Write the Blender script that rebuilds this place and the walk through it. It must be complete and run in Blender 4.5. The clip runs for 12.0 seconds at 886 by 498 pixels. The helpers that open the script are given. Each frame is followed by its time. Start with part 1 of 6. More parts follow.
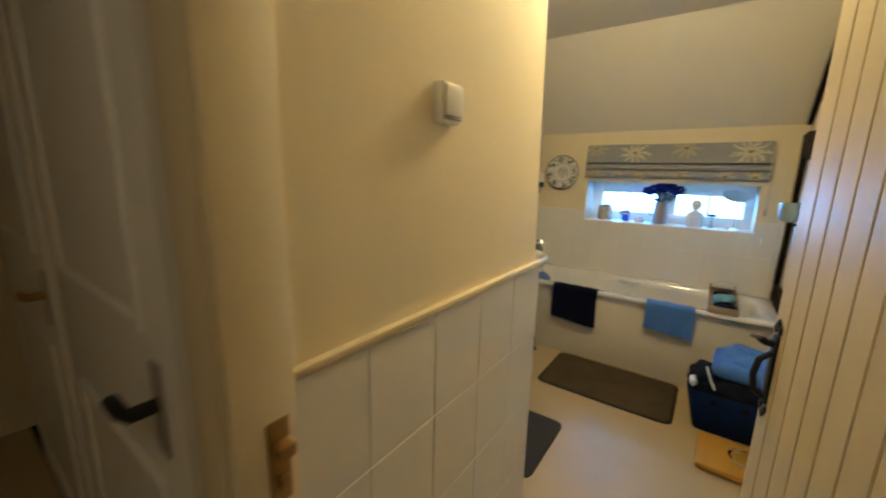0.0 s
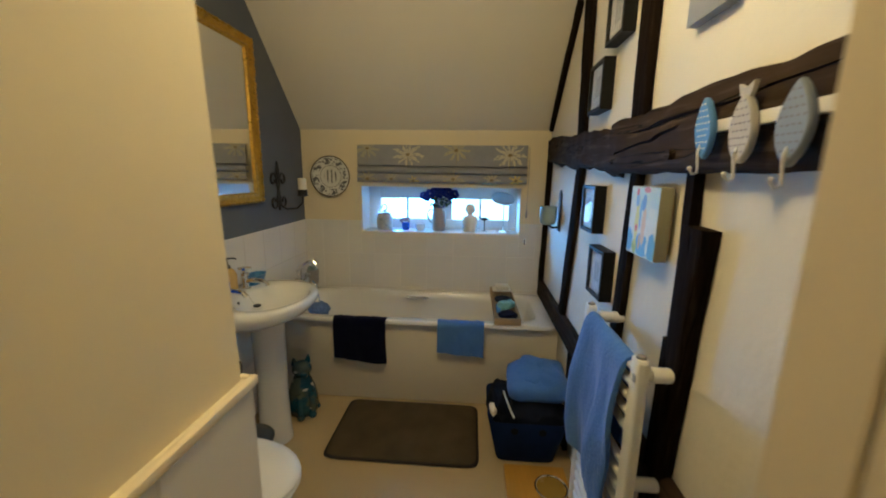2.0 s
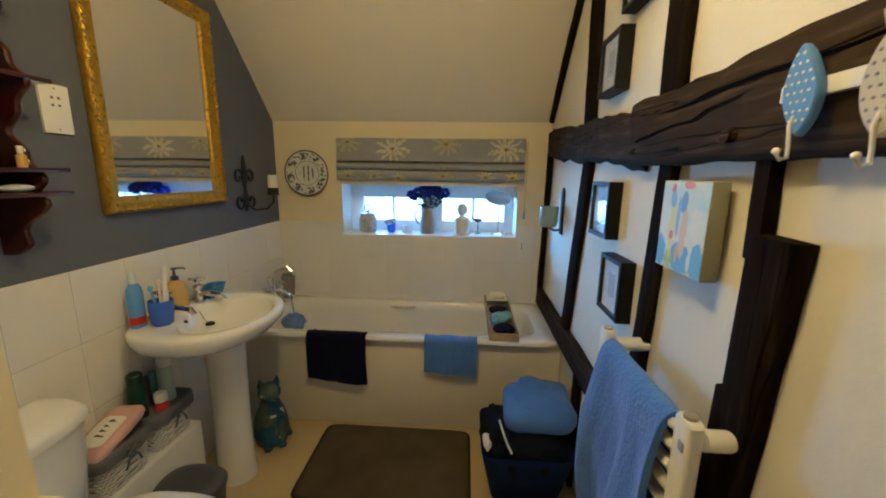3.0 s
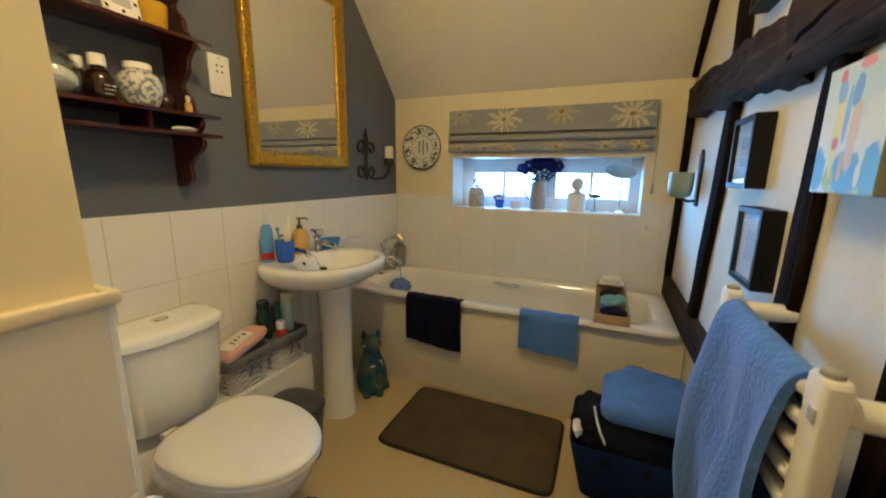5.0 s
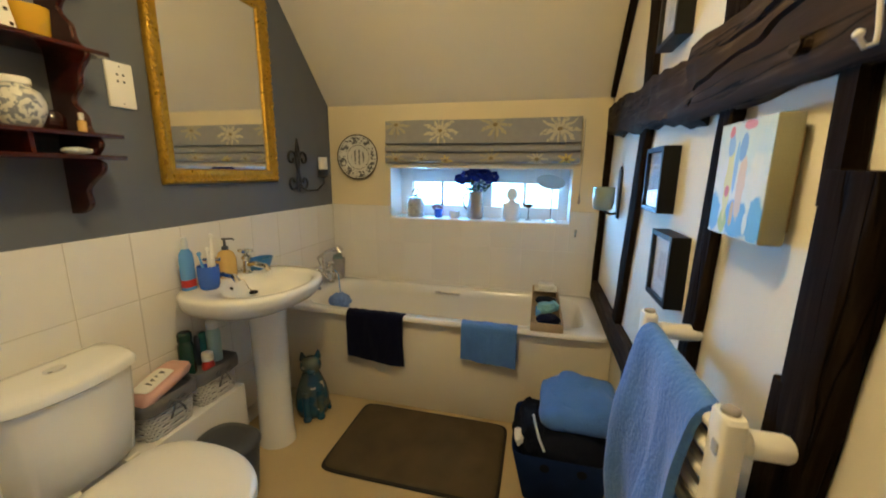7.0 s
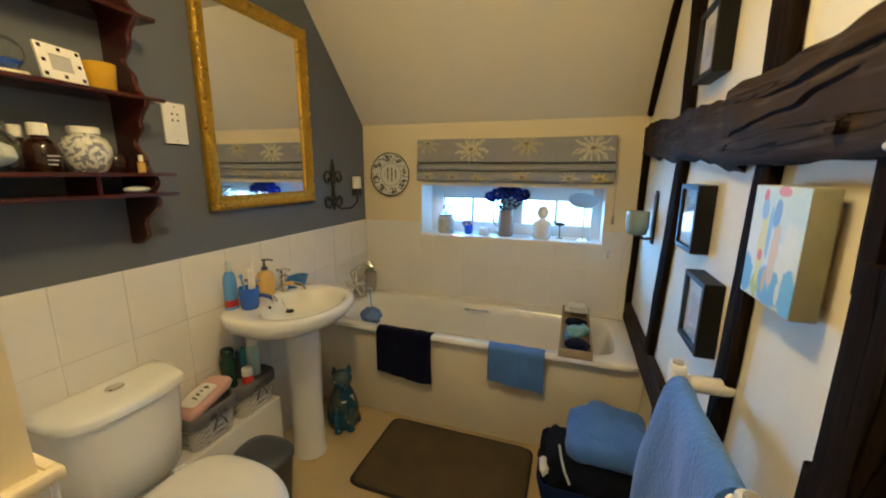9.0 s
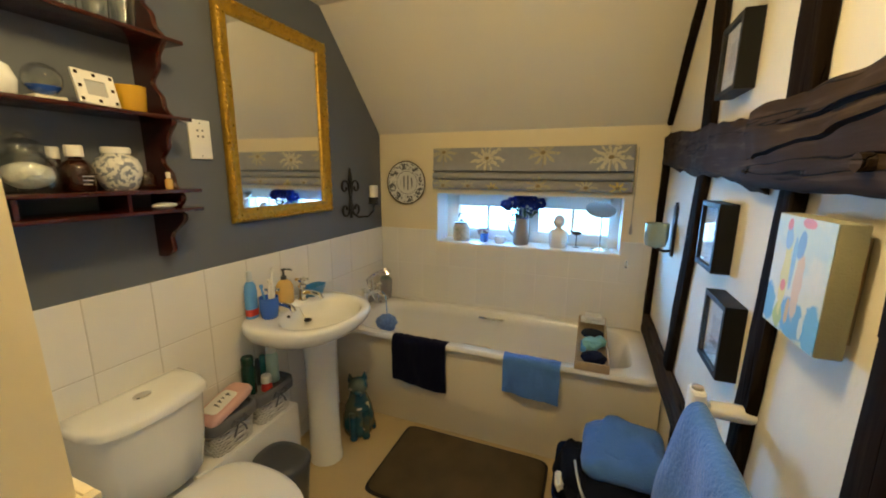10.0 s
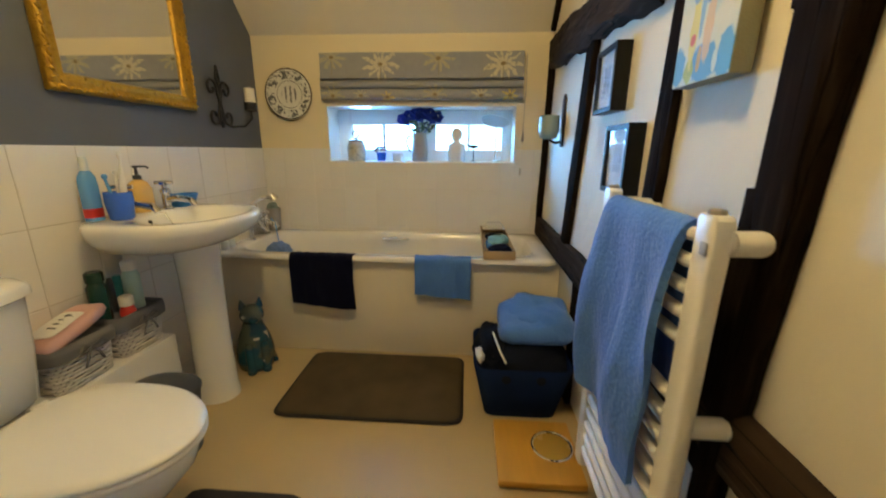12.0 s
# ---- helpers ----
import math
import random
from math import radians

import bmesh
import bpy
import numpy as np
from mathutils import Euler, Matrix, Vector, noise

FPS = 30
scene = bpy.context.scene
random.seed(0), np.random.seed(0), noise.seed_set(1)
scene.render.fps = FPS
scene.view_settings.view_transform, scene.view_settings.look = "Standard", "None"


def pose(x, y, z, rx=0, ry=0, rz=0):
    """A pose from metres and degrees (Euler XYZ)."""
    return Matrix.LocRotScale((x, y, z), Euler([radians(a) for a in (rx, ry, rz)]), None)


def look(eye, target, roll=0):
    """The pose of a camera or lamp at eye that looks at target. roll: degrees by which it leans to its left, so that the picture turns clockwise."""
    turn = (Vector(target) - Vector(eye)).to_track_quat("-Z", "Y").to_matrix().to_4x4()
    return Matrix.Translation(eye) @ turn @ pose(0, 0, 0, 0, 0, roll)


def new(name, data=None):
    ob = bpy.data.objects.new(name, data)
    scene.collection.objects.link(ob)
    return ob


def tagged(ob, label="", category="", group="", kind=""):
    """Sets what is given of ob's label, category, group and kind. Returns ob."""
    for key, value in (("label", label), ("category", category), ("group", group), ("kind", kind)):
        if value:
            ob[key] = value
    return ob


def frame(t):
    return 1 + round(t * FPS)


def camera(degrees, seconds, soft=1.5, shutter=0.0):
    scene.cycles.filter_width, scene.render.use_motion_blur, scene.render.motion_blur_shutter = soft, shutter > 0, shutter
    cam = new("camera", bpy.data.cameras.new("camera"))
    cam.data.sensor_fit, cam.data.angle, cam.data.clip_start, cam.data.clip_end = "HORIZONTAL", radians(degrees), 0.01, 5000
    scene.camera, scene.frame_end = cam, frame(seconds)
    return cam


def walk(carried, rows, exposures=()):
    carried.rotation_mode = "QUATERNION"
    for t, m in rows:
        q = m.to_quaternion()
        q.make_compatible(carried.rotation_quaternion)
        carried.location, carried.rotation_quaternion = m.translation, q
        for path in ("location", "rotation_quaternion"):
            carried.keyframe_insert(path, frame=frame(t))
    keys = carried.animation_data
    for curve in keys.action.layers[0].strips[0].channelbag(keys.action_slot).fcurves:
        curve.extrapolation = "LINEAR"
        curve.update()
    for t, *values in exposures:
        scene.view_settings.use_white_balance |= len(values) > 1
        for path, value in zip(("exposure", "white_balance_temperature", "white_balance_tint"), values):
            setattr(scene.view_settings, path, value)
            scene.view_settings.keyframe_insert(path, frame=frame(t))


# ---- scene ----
cam = camera(99.3, 12.0, soft=1.9, shutter=0.5)
PATH = [
    (0, (0.199, 0.122, 1.372), (-0.941, 1.718, 0.977), 1.3),
    (0.5, (0.141, 0.295, 1.418), (-0.641, 2.095, 1.032), 1.2),
    (1, (0.147, 0.462, 1.447), (-0.207, 2.392, 1.063), 1.0),
    (1.5, (0.141, 0.594, 1.444), (-0.048, 2.549, 1.065), 1.0),
    (2, (0.098, 0.792, 1.426), (-0.05, 2.748, 1.039), 0.8),
    (2.5, (0.095, 0.947, 1.424), (-0.028, 2.904, 1.033), 0.8),
    (2.7, (0.102, 1.000, 1.420), (-0.008, 2.959, 1.031), 0.8),
    (4.3, (0.222, 1.139, 1.304), (-0.337, 3.020, 0.918), 0.7),
    (4.5, (0.241, 1.14, 1.288), (-0.435, 2.982, 0.902), 0.6),
    (5, (0.252, 1.116, 1.223), (-0.516, 2.922, 0.834), 0.7),
    (5.5, (0.263, 1.121, 1.118), (-0.433, 2.955, 0.728), 0.7),
    (6, (0.26, 1.138, 1.106), (-0.266, 3.027, 0.713), 0.7),
    (6.5, (0.238, 1.146, 1.19), (-0.239, 3.047, 0.792), 0.7),
    (7, (0.251, 1.141, 1.308), (-0.223, 3.043, 0.909), 0.6),
    (7.2, (0.254, 1.141, 1.338), (-0.229, 3.041, 0.942), 0.6),
    (8.8, (0.267, 1.139, 1.390), (-0.350, 3.000, 0.994), 0.6),
    (9, (0.268, 1.145, 1.417), (-0.37, 2.998, 1.021), 0.5),
    (9.5, (0.261, 1.143, 1.463), (-0.415, 2.983, 1.068), 0.4),
    (10, (0.265, 1.144, 1.465), (-0.448, 2.971, 1.074), 0.4),
    (10.5, (0.254, 1.173, 1.414), (-0.463, 2.999, 1.026), 0.5),
    (11, (0.204, 1.206, 1.226), (-0.358, 3.085, 0.831), 0.6),
    (11.5, (0.186, 1.193, 1.105), (-0.086, 3.134, 0.706), 0.6),
    (12, (0.169, 1.128, 1.074), (0.041, 3.058, 0.568), 0.4),
]
walk(cam, [(t, look(eye, target, roll)) for t, eye, target, roll in PATH],
     [(0, -0.03, 5950, 10), (0.25, -0.26, 5950, 10), (0.5, -0.36, 5980, 10), (1, -0.54, 6150, 10), (1.5, -0.58, 6000, 10), (2, -0.56, 5800, 10), (2.5, -0.52, 5950, 10), (2.7, -0.48, 6050, 10), (4.3, -0.20, 6450, 10), (5, -0.10, 6500, 10), (6, -0.02, 6500, 10), (7.2, -0.05, 6500, 10), (8.8, -0.12, 6550, 10), (11, -0.12, 6550, 10), (11.5, -0.08, 6600, 10), (12, -0.02, 6600, 10)])

# ---------------------------------------------------------------- light
world = bpy.data.worlds.new("sky")
scene.world = world
world.use_nodes = True
wn = world.node_tree.nodes
sky = wn.new("ShaderNodeTexSky")
sky.sky_type = "NISHITA"
sky.sun_disc = False
sky.sun_elevation, sky.sun_rotation = radians(42), radians(180)
wn["Background"].inputs[1].default_value = 0.10
world.node_tree.links.new(sky.outputs[0], wn["Background"].inputs[0])
sun = new("sun", bpy.data.lights.new("sun", "SUN"))
sun.data.energy, sun.data.angle, sun.data.color = 2.0, radians(0.5), (1, 0.95, 0.88)
sun.matrix_world = look((0, -6, 6), (0, 0, 0.6))

LAMP = (-0.08, 1.66, 2.34)
bulb = new("ceiling_bulb", bpy.data.lights.new("ceiling_bulb", "POINT"))
bulb.data.shadow_soft_size = 0.09
bulb.data.energy, bulb.data.color = 29.0, (1.0, 0.77, 0.365)
bulb.location = (LAMP[0], LAMP[1], 2.185)
day = new("window_daylight", bpy.data.lights.new("window_daylight", "AREA"))
day.data.shape, day.data.size, day.data.size_y = "RECTANGLE", 0.8, 0.24
day.data.energy, day.data.color = 23.0, (0.13, 0.46, 1.0)
day.data.spread = radians(95)
day.matrix_world = look((-0.30, 3.92, 1.2), (0.64, 2.55, 0.98))
# Added fill lamp under the hall ceiling, unseen and without a fitting.
hallfill = new("hall_bulb", bpy.data.lights.new("hall_bulb", "AREA"))
hallfill.data.shape, hallfill.data.size = "DISK", 0.2
hallfill.data.energy, hallfill.data.color = 2.4, (1.0, 0.78, 0.46)
hallfill.matrix_world = look((0.1, -0.5, 2.24), (0.1, -0.5, 0))

# ---------------------------------------------------------------- plan
XL, XR = -1.167, 0.638          # grey wall, timbered wall
YW, YD = 3.56, 0.32             # window wall, hall face of the door wall
XS, YS = -0.272, 1.345          # corner of the boxed-in partition
ZC, ZE, YF = 2.34, 1.735, 2.97  # flat ceiling, eaves, where the slope starts
TILE = 1.083                    # top of the wall tiles
WX0, WX1, WZ0, WZ1 = -0.725, 0.447, 1.0, 1.338


# ---------------------------------------------------------------- builders
def B():
    return bmesh.new()


def origin(ob):
    v = Vector()
    while ob:
        v += ob.location
        ob = ob.parent
    return v


def part(name, bm, mat, parent=None, label="", sharp=28):
    bmesh.ops.recalc_face_normals(bm, faces=bm.faces)
    off = origin(parent) if parent else Vector()
    for v in bm.verts:
        v.co -= off
    for fa in bm.faces:
        fa.smooth = True
    lim = radians(sharp)
    for e in bm.edges:
        if len(e.link_faces) == 2 and e.calc_face_angle(0) > lim:
            e.smooth = False
    me = bpy.data.meshes.new(name)
    bm.to_mesh(me)
    bm.free()
    me.materials.append(mat)
    ob = new(name, me)
    ob.parent = parent
    if label:
        ob["label"] = label
    return ob


def thing(name, label, category, at=(0, 0, 0), group="", kind=""):
    ob = new(name)
    ob.location = at
    ob.empty_display_size = 0.05
    return tagged(ob, label, category, group, kind)


def solo(name, bm, mat, label, category, group="", kind="", sharp=28):
    return tagged(part(name, bm, mat, None, "", sharp), label, category, group, kind)


def box(bm, x0, x1, y0, y1, z0, z1, bev=0.0, seg=2):
    vs = [bm.verts.new((x, y, z)) for x in (x0, x1) for y in (y0, y1) for z in (z0, z1)]
    fs = [bm.faces.new([vs[i] for i in q]) for q in ((0, 1, 3, 2), (4, 6, 7, 5), (0, 4, 5, 1), (2, 3, 7, 6), (0, 2, 6, 4), (1, 5, 7, 3))]
    if bev:
        es = list({e for fa in fs for e in fa.edges})
        bmesh.ops.bevel(bm, geom=es, offset=bev, segments=seg, affect="EDGES", profile=0.5)
    return bm


def boxb(*a, **k):
    return box(B(), *a, **k)


def loft(bm, rings, caps=True, closed=True):
    rows = [[bm.verts.new(p) for p in r] for r in rings]
    n = len(rows[0])
    for a, b in zip(rows, rows[1:]):
        for i in range(n if closed else n - 1):
            j = (i + 1) % n
            bm.faces.new((a[i], a[j], b[j], b[i]))
    if caps and closed:
        bm.faces.new(rows[0])
        bm.faces.new(rows[-1])
    return bm


def lathe(bm, x, y, profile, n=32, sx=1.0, sy=1.0, caps=True):
    """Turned about the upright through (x, y); profile of (radius, z)."""
    return loft(bm, [[(x + sx * r * math.cos(2 * math.pi * i / n), y + sy * r * math.sin(2 * math.pi * i / n), z) for i in range(n)] for r, z in profile], caps)


def tube(bm, pts, r, n=10, radii=None):
    pts = [Vector(p) for p in pts]
    rings, up = [], None
    for i, p in enumerate(pts):
        d = (pts[min(i + 1, len(pts) - 1)] - pts[max(i - 1, 0)]).normalized()
        if up is None:
            up = d.orthogonal().normalized()
        up = (up - d * up.dot(d)).normalized()
        side = d.cross(up)
        rr = radii[i] if radii else r
        rings.append([p + rr * (math.cos(2 * math.pi * k / n) * up + math.sin(2 * math.pi * k / n) * side) for k in range(n)])
    return loft(bm, rings)


def arc(c, r, a0, a1, n, ax):
    """Points on an arc in the plane of ax ("xz", "yz" or "xy") about c, degrees."""
    out = []
    for i in range(n + 1):
        a = radians(a0 + (a1 - a0) * i / n)
        p = list(c)
        p["xyz".index(ax[0])] += r * math.cos(a)
        p["xyz".index(ax[1])] += r * math.sin(a)
        out.append(tuple(p))
    return out


def superellipse(cx, cy, a, b, n, power, z):
    out = []
    for i in range(n):
        t = 2 * math.pi * i / n
        c, s = math.cos(t), math.sin(t)
        out.append((cx + a * math.copysign(abs(c) ** (2 / power), c), cy + b * math.copysign(abs(s) ** (2 / power), s), z))
    return out


def blob(bm, c, r, seed, squash=(1, 1, 1), rough=0.15, sub=3):
    res = bmesh.ops.create_icosphere(bm, subdivisions=sub, radius=1)
    for v in res["verts"]:
        d = v.co.normalized()
        k = r * (1 + rough * noise.noise(d * 1.7 + Vector((seed, 0, 0))) + rough * 0.4 * noise.noise(d * 5 + Vector((0, seed, 0))))
        v.co = Vector((c[0] + d.x * k * squash[0], c[1] + d.y * k * squash[1], c[2] + d.z * k * squash[2]))
    return bm


def on_left(a, b, c):
    return (XL + c, a, b)


def on_right(a, b, c):
    return (XR - c, a, b)


def on_window(a, b, c):
    return (a, YW - c, b)


def framing(bm, wall, a0, a1, b0, b1, profile):
    """A moulding mitred round a rectangle on a wall; profile of (inset, height)."""
    rows = [[bm.verts.new(wall(*p)) for p in ((a0 + i, b0 + i, h), (a1 - i, b0 + i, h), (a1 - i, b1 - i, h), (a0 + i, b1 - i, h))] for i, h in profile]
    for r, s in zip(rows, rows[1:]):
        for k in range(4):
            bm.faces.new((r[k], r[(k + 1) % 4], s[(k + 1) % 4], s[k]))
    return bm


def slab(bm, wall, a0, a1, b0, b1, c0, c1, bev=0.0):
    p, q = wall(a0, b0, c0), wall(a1, b1, c1)
    lo, hi = [min(i, j) for i, j in zip(p, q)], [max(i, j) for i, j in zip(p, q)]
    return box(bm, lo[0], hi[0], lo[1], hi[1], lo[2], hi[2], bev)


def timber(bm, p0, p1, w, d, seed, n=22, wob=0.008, ends=(1.0, 1.0), cracks=()):
    """A hewn beam from p0 to p1 on the timbered wall, w wide in the wall's plane, d from its back (x) outwards; cracks of (from, to, u at each end, depth)."""
    p0, p1 = Vector(p0), Vector(p1)
    along = (p1 - p0).normalized()
    out = Vector((-1, 0, 0))
    side = along.cross(out).normalized()
    rings = []
    for i in range(n + 1):
        f = i / n
        c = p0.lerp(p1, f)
        s = ends[0] + (ends[1] - ends[0]) * f
        ring = []
        section = [(-.5, 0), (-.5, .45), (-.48, .85), (-.42, .98), (-.2, 1), (0, 1), (.2, 1), (.42, .98), (.48, .85), (.5, .45), (.5, 0)]
        if cracks:
            face = []
            for f0, f1, u0, u1, deep in cracks:
                g = (f - f0) / (f1 - f0)
                um = u0 + (u1 - u0) * min(1, max(0, g)) + 0.02 * noise.noise(Vector((f * 26, u0 * 9, seed)))
                open_ = max(0.0, min(1.0, 6 * g, 6 * (1 - g)))
                face += [(um - 0.022, 1), (um - 0.006, 1 - deep * open_), (um + 0.008, 1 - 0.8 * deep * open_), (um + 0.012, 1 + 0.10 * open_)]
            section = section[:4] + sorted(face) + section[7:]
        for k, (u, v) in enumerate(section):
            row = k * 0.5 if not cracks else u * 5.5 + v
            j = noise.noise(Vector((f * (p1 - p0).length * 4.2, row, seed * 7.3)))
            j2 = noise.noise(Vector((f * (p1 - p0).length * 13, row * 1.8, seed * 3.1)))
            q = c + side * (u * w * s + (wob * j + 0.35 * wob * j2) * (1 if abs(u) > .3 else 0.3)) + out * (v * d + (0.7 * wob * j + 0.3 * wob * j2 if v > 0.3 else 0))
            ring.append(q)
        rings.append(ring)
    return loft(bm, rings)


def drape(bm, path, across, width, n_w, fold, seed, swap=False, thick=0.011, ripple=1.0, hem=0.0):
    """Cloth laid along a path of (u, z), across being its first edge; folds deepen away from the top."""
    top = max(z for _, z in path)
    fine = []
    for (u0, z0), (u1, z1) in zip(path, path[1:]):
        m = max(2, int(math.hypot(u1 - u0, z1 - z0) / 0.014))
        fine += [(u0 + (u1 - u0) * i / m, z0 + (z1 - z0) * i / m) for i in range(m)]
    fine.append(path[-1])
    for _ in range(3):
        fine = [fine[0]] + [tuple((a[k] + 2 * b[k] + c[k]) / 4 for k in (0, 1)) for a, b, c in zip(fine, fine[1:], fine[2:])] + [fine[-1]]
    grid = []
    for i, (u, z) in enumerate(fine):
        a, b = fine[max(i - 1, 0)], fine[min(i + 1, len(fine) - 1)]
        tx, tz = b[0] - a[0], b[1] - a[1]
        ln = math.hypot(tx, tz) or 1
        nx, nz = -tz / ln, tx / ln
        row = []
        for j in range(n_w + 1):
            f = j / n_w
            drop = min(1.0, (top - z) / 0.25)
            o = fold * drop * (0.6 * math.sin(f * 8 + seed + 5.5 * noise.noise(Vector((f * 2.5, z * 3, seed)))) * 0.45 + 1.2 * noise.noise(Vector((f * 3.5, z * 2.6, seed * 2.2))) + 0.35 * ripple * noise.noise(Vector((f * 11, z * 7, seed * 1.3))))
            o += 0.004 * ripple * noise.noise(Vector((f * 14, i * 0.2, seed)))
            s = across + width * f + 0.35 * fold * drop * noise.noise(Vector((f * 3, z * 5, seed + 9)))
            uu, zz = u + nx * o, z + nz * o + hem * drop * f
            row.append((s, uu, zz) if not swap else (uu, s, zz))
        grid.append(row)
    vs = [[bm.verts.new(p) for p in r] for r in grid]
    for r, s in zip(vs, vs[1:]):
        for j in range(n_w):
            bm.faces.new((r[j], r[j + 1], s[j + 1], s[j]))
    bmesh.ops.recalc_face_normals(bm, faces=bm.faces)
    bmesh.ops.solidify(bm, geom=bm.faces[:], thickness=thick)
    return bm


# ---------------------------------------------------------------- materials
def mat(name, col, rough=0.5, metal=0.0, var=0.08, scale=6.0, bump=0.1, bscale=40.0, dist=0.002, rvar=0.08, spec=0.5, fine=None, sheen=0.0, per=0.0, coat=0.0, stretch=(1, 1, 1)):
    m = bpy.data.materials.new(name)
    m.use_nodes = True
    nt = m.node_tree
    N, L = nt.nodes, nt.links
    bs = N["Principled BSDF"]
    bs.inputs["Metallic"].default_value = metal
    bs.inputs["Specular IOR Level"].default_value = spec
    bs.inputs["Sheen Weight"].default_value = sheen
    bs.inputs["Coat Weight"].default_value = coat
    tc = N.new("ShaderNodeTexCoord")
    mp = N.new("ShaderNodeMapping")
    mp.inputs["Scale"].default_value = stretch
    L.new(tc.outputs["Object"], mp.inputs[0])

    def nz(s, det=4.0):
        n = N.new("ShaderNodeTexNoise")
        n.inputs["Scale"].default_value = s
        n.inputs["Detail"].default_value = det
        L.new(mp.outputs[0], n.inputs["Vector"])
        return n.outputs["Fac"]

    def mx(a, b, fac):
        x = N.new("ShaderNodeMix")
        x.data_type = "RGBA"
        for k, v in ((6, a), (7, b)):
            if isinstance(v, tuple):
                x.inputs[k].default_value = (*v, 1)
            else:
                L.new(v, x.inputs[k])
        L.new(fac, x.inputs[0])
        return x.outputs[2]

    lo = tuple(max(0, c * (1 - var)) for c in col)
    hi = tuple(min(1, c * (1 + var)) for c in col)
    c = mx(lo, hi, nz(scale))
    if fine:
        c = mx(c, fine, ramp(N, L, nz(bscale * 0.6), 0.52, 0.72))
    if per:
        oi = N.new("ShaderNodeObjectInfo")
        hs = N.new("ShaderNodeHueSaturation")
        mr = N.new("ShaderNodeMapRange")
        mr.inputs["To Min"].default_value, mr.inputs["To Max"].default_value = 1 - per, 1 + per
        L.new(oi.outputs["Random"], mr.inputs["Value"])
        L.new(mr.outputs[0], hs.inputs["Value"])
        L.new(c, hs.inputs["Color"])
        c = hs.outputs[0]
    L.new(c, bs.inputs["Base Color"])
    mr = N.new("ShaderNodeMapRange")
    mr.inputs["To Min"].default_value, mr.inputs["To Max"].default_value = max(0.02, rough - rvar), min(1, rough + rvar)
    L.new(nz(scale * 2.3), mr.inputs["Value"])
    L.new(mr.outputs[0], bs.inputs["Roughness"])
    if bump:
        bp = N.new("ShaderNodeBump")
        bp.inputs["Strength"].default_value, bp.inputs["Distance"].default_value = bump, dist
        L.new(nz(bscale, 6.0), bp.inputs["Height"])
        L.new(bp.outputs[0], bs.inputs["Normal"])
    return m


def ramp(N, L, fac, a, b):
    r = N.new("ShaderNodeMapRange")
    r.interpolation_type = "SMOOTHSTEP"
    r.inputs["From Min"].default_value, r.inputs["From Max"].default_value = a, b
    L.new(fac, r.inputs["Value"])
    return r.outputs[0]


M_cream = mat("cream_wall_paint", (0.79, 0.69, 0.485), 0.75, var=0.035, scale=3, bump=0.25, bscale=26, dist=0.004)
M_limewash = mat("white_plaster", (0.79, 0.735, 0.61), 0.85, var=0.05, scale=4, bump=0.5, bscale=14, dist=0.008)
M_ceiling = mat("ceiling_paint", (0.75, 0.695, 0.59), 0.8, var=0.03, scale=3, bump=0.2, bscale=20, dist=0.003)
M_grey = mat("grey_blue_paint", (0.112, 0.122, 0.145), 0.62, var=0.06, scale=4, bump=0.2, bscale=30, dist=0.003)
M_tile = mat("white_glazed_tile", (0.80, 0.775, 0.73), 0.16, var=0.03, scale=7, bump=0.08, bscale=9, dist=0.004, rvar=0.05, per=0.02)
M_grout = mat("tile_grout", (0.54, 0.50, 0.43), 0.9, var=0.1, scale=20, bump=0.3)
M_floor = mat("beige_vinyl_floor", (0.52, 0.40, 0.22), 0.39, var=0.06, scale=5, bump=0.12, bscale=60, dist=0.002, rvar=0.08)
def oak(name, stretch, tone):
    """Dark stained oak: long grain, open cracks and a dusty bloom."""
    m = mat(name, tuple(c * tone for c in (0.024, 0.0150, 0.0095)), 0.85, spec=0.06 * tone, var=0.5, scale=7, bump=0, fine=tuple(c * tone for c in (0.046, 0.032, 0.022)), bscale=20, stretch=stretch)
    N, L = m.node_tree.nodes, m.node_tree.links
    bs, mp = N["Principled BSDF"], next(n for n in N if n.type == "MAPPING")

    def nz(sc, det):
        n = N.new("ShaderNodeTexNoise")
        n.inputs["Scale"].default_value, n.inputs["Detail"].default_value = sc, det
        L.new(mp.outputs[0], n.inputs["Vector"])
        return n.outputs["Fac"]

    def mth(op, a, b):
        n = N.new("ShaderNodeMath")
        n.operation = op
        for k, v in enumerate((a, b)):
            if isinstance(v, (int, float)):
                n.inputs[k].default_value = v
            else:
                L.new(v, n.inputs[k])
        return n.outputs[0]

    crack = ramp(N, L, mth("ABSOLUTE", mth("SUBTRACT", nz(2.6, 3), 0.5), 0), 0.0, 0.012)
    hgt = mth("ADD", mth("MULTIPLY", crack, 1.0), mth("MULTIPLY", nz(11, 6), 0.8))
    bp = N.new("ShaderNodeBump")
    bp.inputs["Strength"].default_value, bp.inputs["Distance"].default_value = 0.6, 0.006
    L.new(hgt, bp.inputs["Height"])
    L.new(bp.outputs[0], bs.inputs["Normal"])
    old = bs.inputs["Base Color"].links[0].from_socket
    x = N.new("ShaderNodeMix")
    x.data_type = "RGBA"
    x.inputs[6].default_value = (0.004, 0.003, 0.002, 1)
    L.new(old, x.inputs[7])
    L.new(crack, x.inputs[0])
    L.new(x.outputs[2], bs.inputs["Base Color"])
    return m

